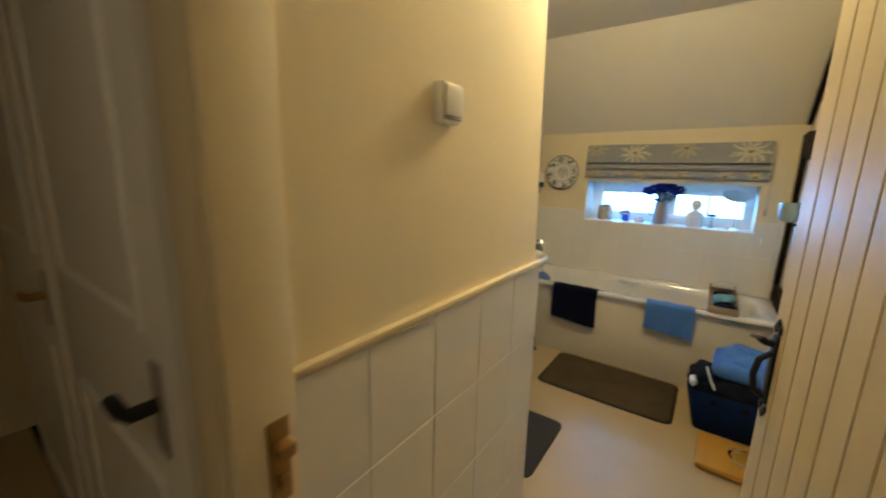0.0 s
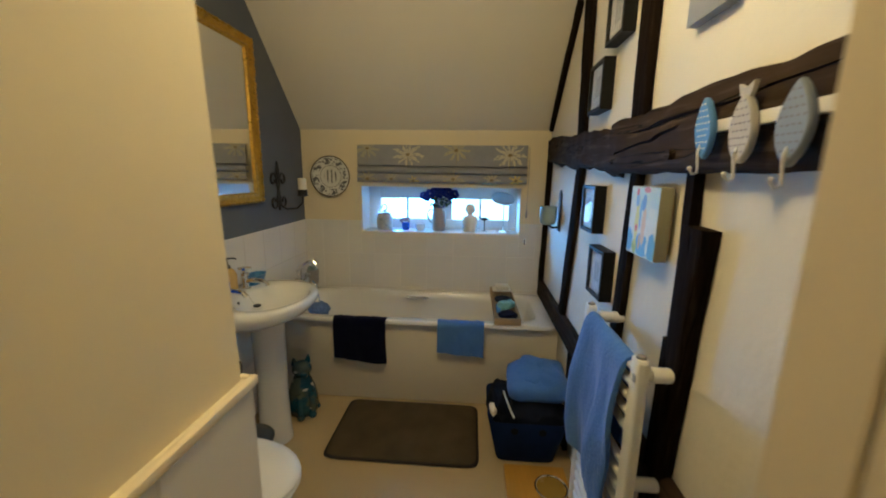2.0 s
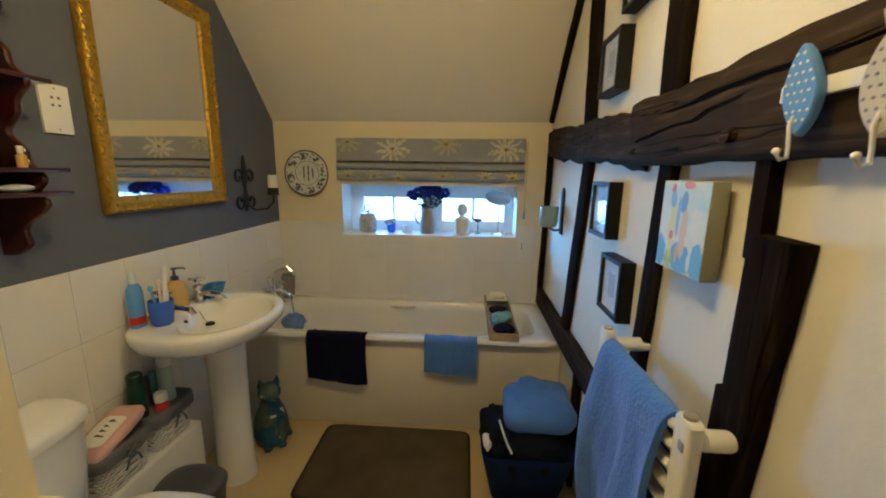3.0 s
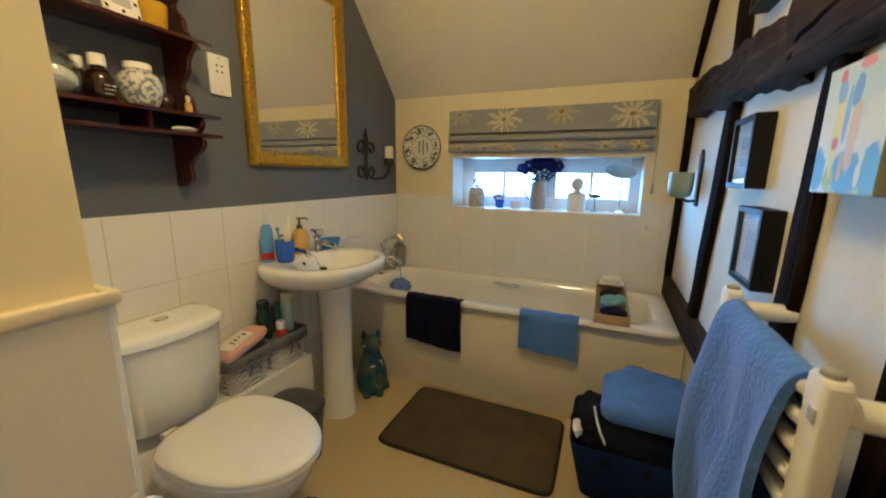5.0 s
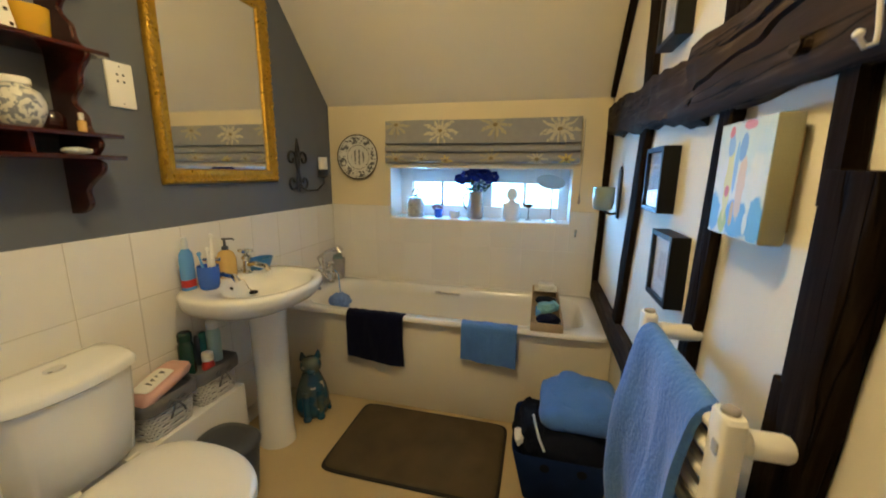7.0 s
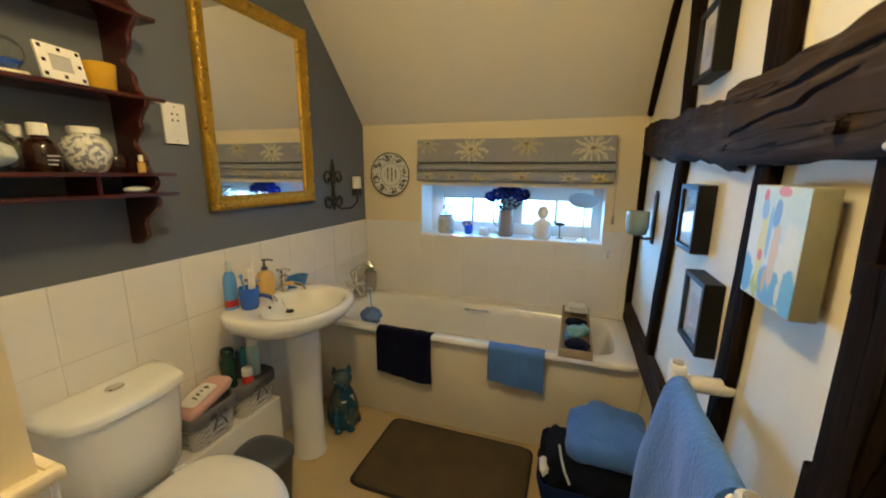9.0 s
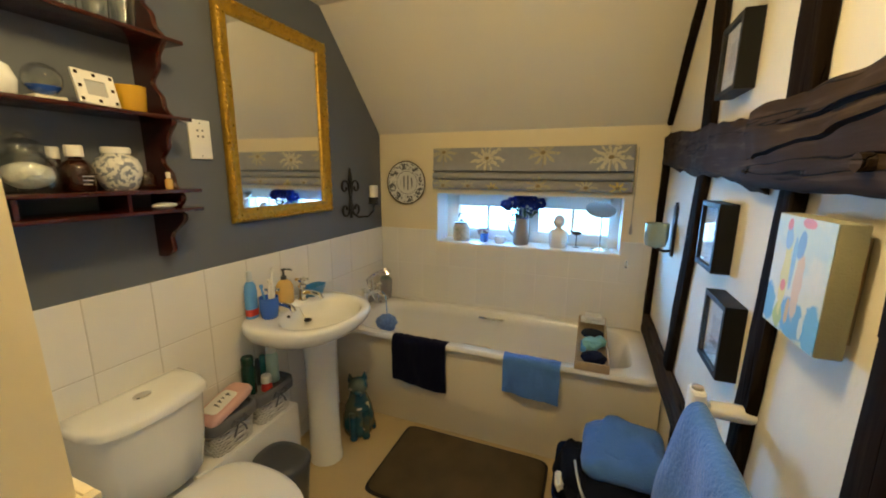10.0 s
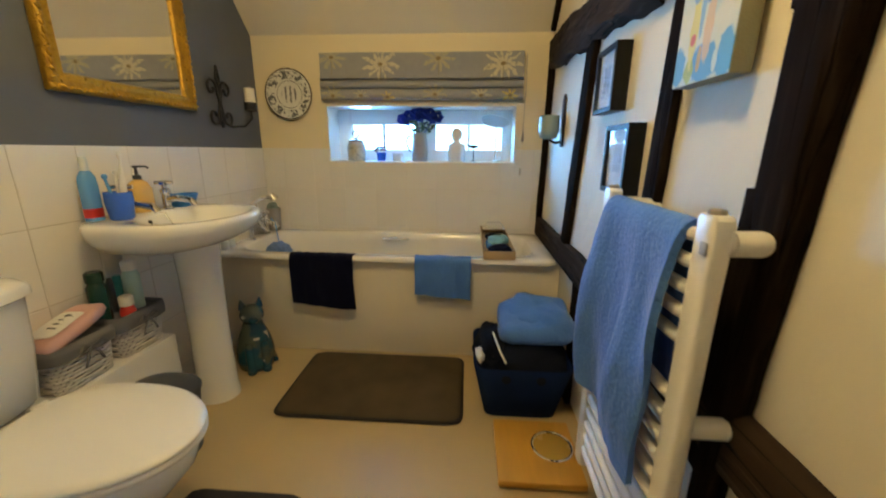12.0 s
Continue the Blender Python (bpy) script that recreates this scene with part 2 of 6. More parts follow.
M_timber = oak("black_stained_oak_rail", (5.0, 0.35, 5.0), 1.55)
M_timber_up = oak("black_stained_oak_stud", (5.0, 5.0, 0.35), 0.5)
M_panel = mat("cream_bath_panel", (0.76, 0.69, 0.56), 0.38, var=0.03, scale=4, bump=0.06, bscale=20)
M_ceramic = mat("white_ceramic", (0.83, 0.83, 0.815), 0.08, var=0.015, scale=3, bump=0, rvar=0.03, coat=0.4)
M_bath = mat("white_bath_enamel", (0.82, 0.80, 0.76), 0.14, var=0.02, scale=3, bump=0, rvar=0.04, coat=0.2)
M_plastic = mat("white_plastic", (0.82, 0.80, 0.75), 0.28, var=0.01, bump=0, rvar=0.01)
M_gloss = mat("cream_gloss_paint", (0.75, 0.64, 0.43), 0.46, var=0.04, scale=4, bump=0.15, bscale=20, dist=0.002, stretch=(1, 1, 0.25))
M_white = mat("white_gloss_paint", (0.80, 0.78, 0.74), 0.35, var=0.03, scale=5, bump=0.1, bscale=25)
M_chrome = mat("chrome", (0.80, 0.80, 0.80), 0.08, metal=1.0, var=0.02, bump=0.02, rvar=0.04)
M_black = mat("black_iron", (0.018, 0.018, 0.020), 0.45, metal=0.3, var=0.3, scale=20, bump=0.3, bscale=60)
M_brass = mat("aged_brass", (0.36, 0.24, 0.10), 0.38, metal=0.9, var=0.2, scale=20, bump=0.15)
M_gold = mat("gilt_wood", (0.50, 0.295, 0.035), 0.30, metal=0.65, var=0.35, scale=22, bump=0.7, bscale=85, dist=0.006, fine=(0.33, 0.18, 0.028))
M_mahogany = mat("dark_red_mahogany", (0.042, 0.0052, 0.0028), 0.20, var=0.45, scale=5, bump=0.12, bscale=30, stretch=(1, 0.2, 1), coat=0.2)
M_bluetowel = mat("mid_blue_terry", (0.080, 0.200, 0.54), 0.95, var=0.2, scale=9, bump=0.8, bscale=110, dist=0.005, sheen=0.2, spec=0.05)
M_navytowel = mat("navy_terry", (0.004, 0.005, 0.020), 0.95, var=0.2, scale=12, bump=1.0, bscale=230, dist=0.006, sheen=0.05, spec=0.05)
M_mat = mat("brown_grey_microfibre", (0.092, 0.070, 0.044), 0.95, var=0.42, scale=6, bump=0.6, bscale=220, dist=0.004, spec=0.04)
M_matedge = mat("dark_mat_binding", (0.018, 0.014, 0.011), 0.9, bump=0.5, bscale=200)
M_greymat = mat("charcoal_rug", (0.045, 0.043, 0.045), 0.95, var=0.2, scale=10, bump=1.0, bscale=180, dist=0.006, spec=0.1)
M_bamboo = mat("light_bamboo", (0.58, 0.30, 0.04), 0.4, var=0.14, scale=6, bump=0.1, bscale=40, stretch=(6, 1, 6))
M_darkgrey = mat("dark_grey_plastic", (0.055, 0.058, 0.065), 0.4, var=0.06, bump=0.05)
M_blackframe = mat("black_painted_wood", (0.008, 0.0075, 0.007), 0.5, var=0.2, bump=0.1, spec=0.2)
M_outside = bpy.data.materials.new("hazy_daylight")
M_outside.use_nodes = True
_o = M_outside.node_tree.nodes
_e = _o.new("ShaderNodeEmission")
_e.inputs[0].default_value, _e.inputs[1].default_value = (0.42, 0.74, 1.0, 1), 7.0
M_outside.node_tree.links.new(_e.outputs[0], _o["Material Output"].inputs[0])
M_glass = bpy.data.materials.new("clear_glass")
M_glass.use_nodes = True
_g = M_glass.node_tree.nodes["Principled BSDF"]
_g.inputs["Transmission Weight"].default_value, _g.inputs["Roughness"].default_value, _g.inputs["IOR"].default_value = 1.0, 0.0, 1.45
M_mirror = mat("mirror_silver", (0.93, 0.93, 0.92), 0.03, metal=1.0, var=0.0, bump=0, rvar=0.012)

# ---------------------------------------------------------------- setting
S = dict(kind="structure")
solo("floor", boxb(XL - 0.1, XR + 0.1, YD - 0.02, YW + 0.1, -0.06, 0), M_floor, "beige marbled vinyl floor of the bathroom", "floor", **S)
solo("floor_hall", boxb(-2.6, 1.6, -1.4, YD - 0.024, -0.06, 0), M_floor, "plain hall floor outside the bathroom", "floor", **S)
solo("ceiling", boxb(XL - 0.1, XR + 0.1, YD, YF, ZC, ZC + 0.06), M_ceiling, "flat off-white painted bathroom ceiling", "ceiling", **S)
bm = B()
loft(bm, [[(x, YF, ZC), (x, YW + 0.08, ZE - 0.08 * (ZC - ZE) / (YW - YF)), (x, YW + 0.08, ZE + 0.1), (x, YF, ZC + 0.06)] for x in (XL - 0.1, XR + 0.1)])
solo("ceiling_slope", bm, M_ceiling, "sloping off-white plaster ceiling under the eaves", "ceiling", **S)
solo("ceiling_hall", boxb(-2.6, 1.6, -1.4, YD - 0.002, 2.3, 2.36), M_ceiling, "plain hall ceiling", "ceiling", **S)
wall_left = solo("wall_left", boxb(XL - 0.1, XL, YS - 0.2, YW + 0.1, 0, 2.4), M_grey, "grey-blue painted wall above white tiles", "wall", **S)
wall_right = solo("wall_right", boxb(XR, XR + 0.12, YD, YW + 0.1, 0, 2.4), M_limewash, "cream limewashed plaster wall between dark timbers", "wall", **S)
bm = B()
for a in ((XL, WX0, 0, ZE + 0.1), (WX1, XR, 0, ZE + 0.1), (WX0, WX1, 0, WZ0), (WX0, WX1, WZ1, ZE + 0.1)):
    box(bm, a[0], a[1], YW, YW + 0.36, a[2], a[3])
wall_window = solo("wall_window", bm, M_cream, "cream painted eaves wall round a low window", "wall", **S)
bm = boxb(-2.6, XS, YD, YS, 0, TILE)
loft(bm, [[(-2.6, YD, z), (x, YD, z), (x, YS - 0.003 - d, z), (-2.6, YS - 0.003 - d, z)] for x, z, d in ((XS - 0.008, TILE, 0), (XS - 0.034, 2.38, 0.008))])
partition = solo("wall_partition", bm, M_cream, "cream painted partition with tiled lower half", "wall", **S)
bm = B()
box(bm, 0.50, 1.6, YD, YD + 0.075, 0, 2.38)
box(bm, XS, 0.50, YD, YD + 0.075, 2.04, 2.38)
solo("wall_door", bm, M_cream, "cream wall round the bathroom doorway", "wall", **S)
bm = B()
box(bm, -2.7, -2.6, -1.4, YD + 0.1, 0, 2.36)
box(bm, -2.6, 1.6, -1.5, -1.4, 0, 2.36)
box(bm, 1.6, 1.7, -1.4, YD + 0.1, 0, 2.36)
solo("wall_hall", bm, M_cream, "plain cream hall walls", "wall", **S)
bm = B()
box(bm, XS - 0.002, XS + 0.022, YD - 0.014, YD + 0.078, 0, 2.03, 0.003)
box(bm, 0.475, 0.502, YD - 0.014, YD + 0.078, 0, 2.03, 0.003)
box(bm, XS - 0.002, 0.502, YD - 0.014, YD + 0.078, 2.03, 2.055, 0.003)
box(bm, XS - 0.075, XS - 0.002, YD - 0.018, YD - 0.001, 0, 2.11, 0.004)
box(bm, 0.502, 0.575, YD - 0.018, YD - 0.001, 0, 2.11, 0.004)
box(bm, XS - 0.075, 0.575, YD - 0.018, YD - 0.001, 2.055, 2.125, 0.004)
doorframe = solo("door_frame", bm, M_gloss, "cream gloss painted wooden door frame", "door frame", **S)
solo("outside_backdrop", boxb(-5, 5, 7.0, 7.05, -1.5, 5), M_outside, "bright hazy daylight outside the window", "backdrop", **S)

# ---------------------------------------------------------------- timbers

def beam(name, p0, p1, w, d, seed, label, **k):
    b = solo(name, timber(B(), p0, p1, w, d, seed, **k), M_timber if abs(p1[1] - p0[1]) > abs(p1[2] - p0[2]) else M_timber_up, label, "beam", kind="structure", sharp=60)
    return b


WB = XR - 0.002
beam("timber_rail", (WB, 0.45, 1.542), (WB, 2.235, 1.53), 0.176, 0.048, 1, "heavy hewn dark oak wall rail with cracks", n=120, wob=0.014, ends=(1.10, 1.0), cracks=((0.50, 0.92, 0.27, 0.17, 0.5), (0.74, 0.995, 0.07, -0.16, 0.6), (0.2, 0.6, -0.2, -0.14, 0.3)))
beam("timber_rail_far", (WB, 2.20, 1.518), (WB, 3.45, 1.59), 0.152, 0.04, 2, "eroded far length of the dark oak rail", n=70, wob=0.026)
beam("timber_low_rail", (WB, 0.9, 0.597), (WB, 3.55, 0.61), 0.12, 0.034, 3, "dark oak low rail along the timbered wall", n=90, wob=0.008)
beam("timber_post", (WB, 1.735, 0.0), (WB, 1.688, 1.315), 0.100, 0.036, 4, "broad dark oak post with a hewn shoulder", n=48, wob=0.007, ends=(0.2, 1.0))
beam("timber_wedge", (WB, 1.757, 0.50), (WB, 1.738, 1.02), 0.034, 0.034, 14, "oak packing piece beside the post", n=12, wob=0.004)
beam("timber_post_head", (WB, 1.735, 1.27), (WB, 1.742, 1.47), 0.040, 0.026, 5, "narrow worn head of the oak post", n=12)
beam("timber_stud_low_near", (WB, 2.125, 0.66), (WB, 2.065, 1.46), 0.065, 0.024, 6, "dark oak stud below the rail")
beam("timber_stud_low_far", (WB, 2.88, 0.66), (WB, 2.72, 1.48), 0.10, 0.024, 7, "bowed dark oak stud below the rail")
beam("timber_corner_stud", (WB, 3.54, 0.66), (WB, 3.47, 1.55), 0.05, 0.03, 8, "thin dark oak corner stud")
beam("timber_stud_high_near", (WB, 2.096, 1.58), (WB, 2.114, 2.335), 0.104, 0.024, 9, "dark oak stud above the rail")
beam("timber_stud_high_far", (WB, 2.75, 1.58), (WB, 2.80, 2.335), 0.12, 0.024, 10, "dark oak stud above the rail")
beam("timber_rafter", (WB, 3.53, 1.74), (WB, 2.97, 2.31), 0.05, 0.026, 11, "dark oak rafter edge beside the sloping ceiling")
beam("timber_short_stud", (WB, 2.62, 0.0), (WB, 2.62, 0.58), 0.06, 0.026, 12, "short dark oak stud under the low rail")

# ---------------------------------------------------------------- window
win = thing("window_1", "white painted two-light casement window with thin glazing bars", "window", (-0.13, 3.78, 1.0), kind="structure")
bm = B()
GX0, GX1, GZ0, GZ1, GY = WX0, WX1, 1.0, 1.338, 3.765
for a in ((GX0, GX0 + 0.09, GZ0, GZ1), (GX1 - 0.065, GX1, GZ0, GZ1), (GX0 + 0.09, GX1 - 0.065, GZ0, GZ0 + 0.078), (GX0 + 0.09, GX1 - 0.065, GZ1 - 0.098, GZ1), (-0.20, -0.06, GZ0 + 0.078, GZ1 - 0.098)):
    box(bm, a[0], a[1], GY, GY + 0.06, a[2], a[3], 0.005)
part("window_frame", bm, M_white, win)
for x0, x1 in ((GX0 + 0.09, -0.20), (-0.06, GX1 - 0.065)):
    mid = (x0 + x1) / 2
    part("glazing_bar", boxb(mid - 0.009, mid + 0.009, GY + 0.012, GY + 0.05, GZ0 + 0.078, GZ1 - 0.098, 0.003), M_white, win)
    for a, b in ((x0, mid - 0.009), (mid + 0.009, x1)):
        p = part("pane", boxb(a, b, GY + 0.028, GY + 0.032, GZ0 + 0.078, GZ1 - 0.098), M_glass, win)
        p.visible_shadow = False
for lx in (WX0 + 0.0002, WX1 - 0.0042):
    part("reveal_lining", boxb(lx, lx + 0.004, YW + 0.001, GY - 0.001, WZ0 + 0.0045, WZ1 - 0.0002), M_white, win)
part("reveal_lining", boxb(WX0 + 0.0045, WX1 - 0.0045, YW + 0.001, GY - 0.001, WZ1 - 0.0042, WZ1 - 0.0002), M_white, win)
part("window_sill", boxb(WX0 + 0.0045, WX1 - 0.0045, YW - 0.004, GY - 0.001, WZ0 - 0.012, WZ0 + 0.004, 0.003), M_white, win)

# ---------------------------------------------------------------- door
HX, HY = 0.468, YD + 0.082
door = thing("door_1", "cream painted boarded bathroom door standing open with an iron latch", "door", (HX, HY, 0), kind="structure")
DW = 0.68
part("panel", boxb(HX - 0.030, HX - 0.006, HY, HY + DW, 0.01, 2.02, 0.002), M_gloss, door)
for i in range(11):
    part("board", boxb(HX - 0.036, HX - 0.0302, HY + DW / 11 * i + 0.001, HY + DW / 11 * (i + 1) - 0.001, 0.012, 2.018, 0.0026, seg=1), M_gloss, door)
bm = B()
ya = HY + DW - 0.03
box(bm, HX - 0.041, HX - 0.0362, ya - 0.012, ya + 0.012, 0.945, 1.085, 0.002)
tube(bm, [(HX - 0.04, ya, 0.955), (HX - 0.058, ya, 0.968), (HX - 0.063, ya, 1.0), (HX - 0.058, ya, 1.032), (HX - 0.04, ya, 1.048)], 0.006)
tube(bm, [(HX - 0.04, ya, 1.066), (HX - 0.055, ya, 1.068), (HX - 0.063, ya, 1.074)], 0.007)
box(bm, HX - 0.03, HX - 0.01, ya + 0.028, ya + 0.06, 1.04, 1.06, 0.003)
for zf, up in ((0.940, -1), (1.090, 1)):
    for dy, dz, r in ((0, 0.016, 0.009), (-0.011, 0.006, 0.008), (0.011, 0.006, 0.008)):
        blob(bm, (HX - 0.039, ya + dy, zf + up * dz), r, 4, (0.35, 1.0, 1.3), 0.05, 2)
blob(bm, (HX - 0.066, ya, 1.076), 0.014, 6, (1.0, 0.8, 0.3), 0.05, 2)
part("door_handle", bm, M_black, door, "black iron thumb latch")
door.rotation_euler = (0, 0, radians(9.0))

# ---------------------------------------------------------------- bath
Y0, RZ = 2.912, 0.556
X0, X1 = XL + 0.011, XR - 0.026
bath = thing("bathtub", "white enamel built-in bath with a chrome grip", "bathtub", (-0.27, 3.23, 0))
bm = B()
cx, cy, hw, hh = (X0 + X1) / 2, (Y0 + YW - 0.012) / 2, (X1 - X0) / 2, (YW - 0.012 - Y0) / 2
rings = [superellipse(cx, cy, hw, hh, 72, 24, RZ - 0.023), superellipse(cx, cy, hw, hh, 72, 24, RZ - 0.008), superellipse(cx, cy, hw - 0.006, hh - 0.006, 72, 20, RZ)]
for dx, dy, z, pw in ((0.085, 0.052, RZ, 6), (0.095, 0.06, RZ - 0.006, 6), (0.11, 0.07, RZ - 0.06, 5.5), (0.16, 0.095, RZ - 0.28, 5), (0.22, 0.13, RZ - 0.37, 4.5), (0.34, 0.2, RZ - 0.395, 4)):
    rings.append(superellipse(cx, cy, hw - dx, hh - dy, 72, pw, z))
loft(bm, rings, caps=False)
bm.verts.ensure_lookup_table()
bm.faces.new(bm.verts[-72:])
tub = part("tub", bm, M_bath, bath, sharp=50)
bm = B()
gy = YW - 0.075
tube(bm, [(-0.375, gy, 0.515), (-0.37, gy - 0.03, 0.525), (-0.34, gy - 0.045, 0.53), (-0.25, gy - 0.045, 0.53), (-0.22, gy - 0.03, 0.525), (-0.215, gy, 0.515)], 0.009)
part("grip", bm, M_chrome, bath, "chrome grip handle")
bm = B()
tube(bm, [(-0.36, Y0 + 0.068, 0.515), (-0.355, Y0 + 0.095, 0.525), (-0.32, Y0 + 0.105, 0.53), (-0.2, Y0 + 0.105, 0.53), (-0.175, Y0 + 0.095, 0.525), (-0.17, Y0 + 0.068, 0.515)], 0.009)
part("grip", bm, M_chrome, bath, "chrome grip handle")
bm = B()
lathe(bm, -0.98, cy, [(0.032, RZ - 0.38), (0.032, RZ - 0.376), (0.02, RZ - 0.374)])
part("plughole", bm, M_chrome, bath)
bath_panel = solo("bath_panel", boxb(XL + 0.011, XR - 0.004, Y0 + 0.045, Y0 + 0.066, 0.004, RZ - 0.024, 0.002), M_panel, "plain cream painted bath side panel", "bath panel", **S)

# ---------------------------------------------------------------- basin
basin = thing("washbasin", "white ceramic pedestal washbasin with chrome taps", "washbasin", (-0.94, 2.50, 0))
BY, BW, BX0, BX1 = 2.487, 0.283, XL + 0.011, -0.665


def basin_ring(scale, z, inset=0.0):
    pts = []
    d = BX1 - BX0
    for i in range(48):
        t = 2 * math.pi * i / 48
        c, s = math.cos(t), math.sin(t)
        u = 0.5 + 0.5 * math.copysign(abs(c) ** (0.55 if c < 0 else 0.95), c)
        v = math.copysign(abs(s) ** (0.75 if c < 0 else 0.9), s)
        u = inset / d + u * (1 - 2 * inset / d)
        x = BX0 + d * (u if scale == 1 else 0.16 + (u - 0.16) * scale)
        pts.append((x, BY + v * (BW - inset) * (1 if scale == 1 else scale), z))
    return pts


bm = B()
rings = [basin_ring(0.34, 0.692), basin_ring(0.55, 0.706), basin_ring(0.78, 0.732), basin_ring(0.92, 0.762), basin_ring(0.985, 0.793), basin_ring(1, 0.815, 0.0), basin_ring(1, 0.827, 0.002), basin_ring(1, 0.834, 0.010)]


def bowl_ring(f, z):
    return [(-0.86 + 0.165 * f * math.cos(2 * math.pi * i / 48), BY + 0.225 * f * math.sin(2 * math.pi * i / 48), z) for i in range(48)]


rings += [bowl_ring(1.0, 0.836), bowl_ring(0.94, 0.824), bowl_ring(0.86, 0.79), bowl_ring(0.68, 0.752), bowl_ring(0.4, 0.736), bowl_ring(0.12, 0.731)]
loft(bm, rings)
part("bowl", bm, M_ceramic, basin, sharp=60)
bm = B()
loft(bm, [[(-0.935 + sx * math.cos(2 * math.pi * i / 32), 2.545 + sy * math.sin(2 * math.pi * i / 32), z) for i in range(32)] for sx, sy, z in ((0.088, 0.080, 0), (0.087, 0.079, 0.03), (0.082, 0.075, 0.06), (0.078, 0.071, 0.3), (0.081, 0.076, 0.58), (0.086, 0.084, 0.702))])
part("pedestal", bm, M_ceramic, basin)
bm = B()
lathe(bm, -0.86, BY, [(0.022, 0.732), (0.022, 0.736), (0.012, 0.737)], 20)
part("waste", bm, M_chrome, basin)
for ty in (2.395, 2.585):
    bm = B()
    tx = -1.06
    lathe(bm, tx, ty, [(0.026, 0.83), (0.026, 0.842), (0.017, 0.852), (0.016, 0.895), (0.021, 0.903), (0.021, 0.914), (0.011, 0.92), (0.011, 0.934)], 20)
    tube(bm, [(tx, ty, 0.872), (tx + 0.05, ty, 0.880), (tx + 0.105, ty, 0.873), (tx + 0.12, ty, 0.852)], 0.0125, 12)
    for a in (0.4, 1.97):
        dx, dy = 0.032 * math.cos(a), 0.032 * math.sin(a)
        tube(bm, [(tx - dx, ty - dy, 0.941), (tx + dx, ty + dy, 0.941)], 0.0075)
    lathe(bm, tx, ty, [(0.013, 0.931), (0.014, 0.944), (0.009, 0.951)], 16)
    part("tap", bm, M_chrome, basin, "chrome pillar tap with a cross head")

# ---------------------------------------------------------------- toilet
TY = 1.825
toilet = thing("toilet", "white close-coupled ceramic toilet with closed lid", "toilet", (-0.80, TY, 0))


def rrect(x0, x1, y0, y1, z, p=7, n=48):
    return superellipse((x0 + x1) / 2, (y0 + y1) / 2, (x1 - x0) / 2, (y1 - y0) / 2, n, p, z)


cb = XL + 0.012


def bowed(x1, hw, z, inset=0.0, n=28):
    """Cistern outline: flat back on the wall, bowed front with round corners."""
    front = []
    for i in range(n + 1):
        s = -1 + 2 * i / n
        front.append((x1 - 0.055 * abs(s) ** 2.4 - 0.05 * max(0, abs(s) - 0.86) / 0.14, TY + hw * s, z))
    return [(cb + inset, TY - hw, z)] + front + [(cb + inset, TY + hw, z)]


bm = loft(B(), [bowed(-0.985, 0.14, 0.395), bowed(-0.965, 0.155, 0.41), bowed(-0.952, 0.168, 0.55), bowed(-0.946, 0.175, 0.70)])
part("cistern", bm, M_ceramic, toilet, sharp=50)
bm = loft(B(), [bowed(-0.94, 0.181, 0.701), bowed(-0.934, 0.186, 0.706), bowed(-0.934, 0.186, 0.726), bowed(-0.94, 0.181, 0.735, 0.004), bowed(-0.955, 0.168, 0.741, 0.012), bowed(-0.99, 0.13, 0.744, 0.04)])
part("cistern_lid", bm, M_ceramic, toilet, sharp=50)
bm = lathe(B(), -1.056, TY, [(0.026, 0.742), (0.026, 0.748), (0.023, 0.750), (0.004, 0.749)], 28, 0.8, 1.0)
part("flush_button", bm, M_chrome, toilet, "round chrome dual flush button")


def dshape(x0, x1, hw, z, n=48):
    pts = []
    for i in range(n):
        t = 2 * math.pi * i / n
        c, s = math.cos(t), math.sin(t)
        xc = x0 + (x1 - x0) * 0.42
        x = xc + (x1 - xc) * c if c > 0 else xc + (xc - x0) * math.copysign(abs(c) ** 0.6, c)
        v = math.copysign(abs(s) ** (1.0 if c > 0 else 0.72), s)
        pts.append((x, TY + hw * v, z))
    return pts


bm = loft(B(), [dshape(-1.10, -0.62, 0.105, 0), dshape(-1.10, -0.63, 0.10, 0.03), dshape(-1.08, -0.64, 0.095, 0.14), dshape(-1.05, -0.56, 0.125, 0.24), dshape(-1.0, -0.485, 0.17, 0.33), dshape(-0.97, -0.47, 0.178, 0.385), dshape(-0.96, -0.475, 0.172, 0.393)])
part("bowl", bm, M_ceramic, toilet, sharp=60)
bm = loft(B(), [dshape(-0.925, -0.458, 0.182, 0.394), dshape(-0.93, -0.453, 0.187, 0.400), dshape(-0.93, -0.453, 0.187, 0.408), dshape(-0.92, -0.46, 0.18, 0.412)])
part("seat", bm, M_plastic, toilet, sharp=60)
bm = loft(B(), [dshape(-0.925, -0.456, 0.184, 0.413), dshape(-0.93, -0.452, 0.188, 0.418), dshape(-0.928, -0.455, 0.186, 0.426), dshape(-0.915, -0.475, 0.17, 0.433), dshape(-0.89, -0.505, 0.145, 0.4352), dshape(-0.87, -0.54, 0.12, 0.436)])
part("lid", bm, M_plastic, toilet, sharp=60)
for s in (-0.08, 0.08):
    part("hinge", tube(B(), [(-0.945, TY + s - 0.02, 0.412), (-0.945, TY + s + 0.02, 0.412)], 0.012), M_plastic, toilet)

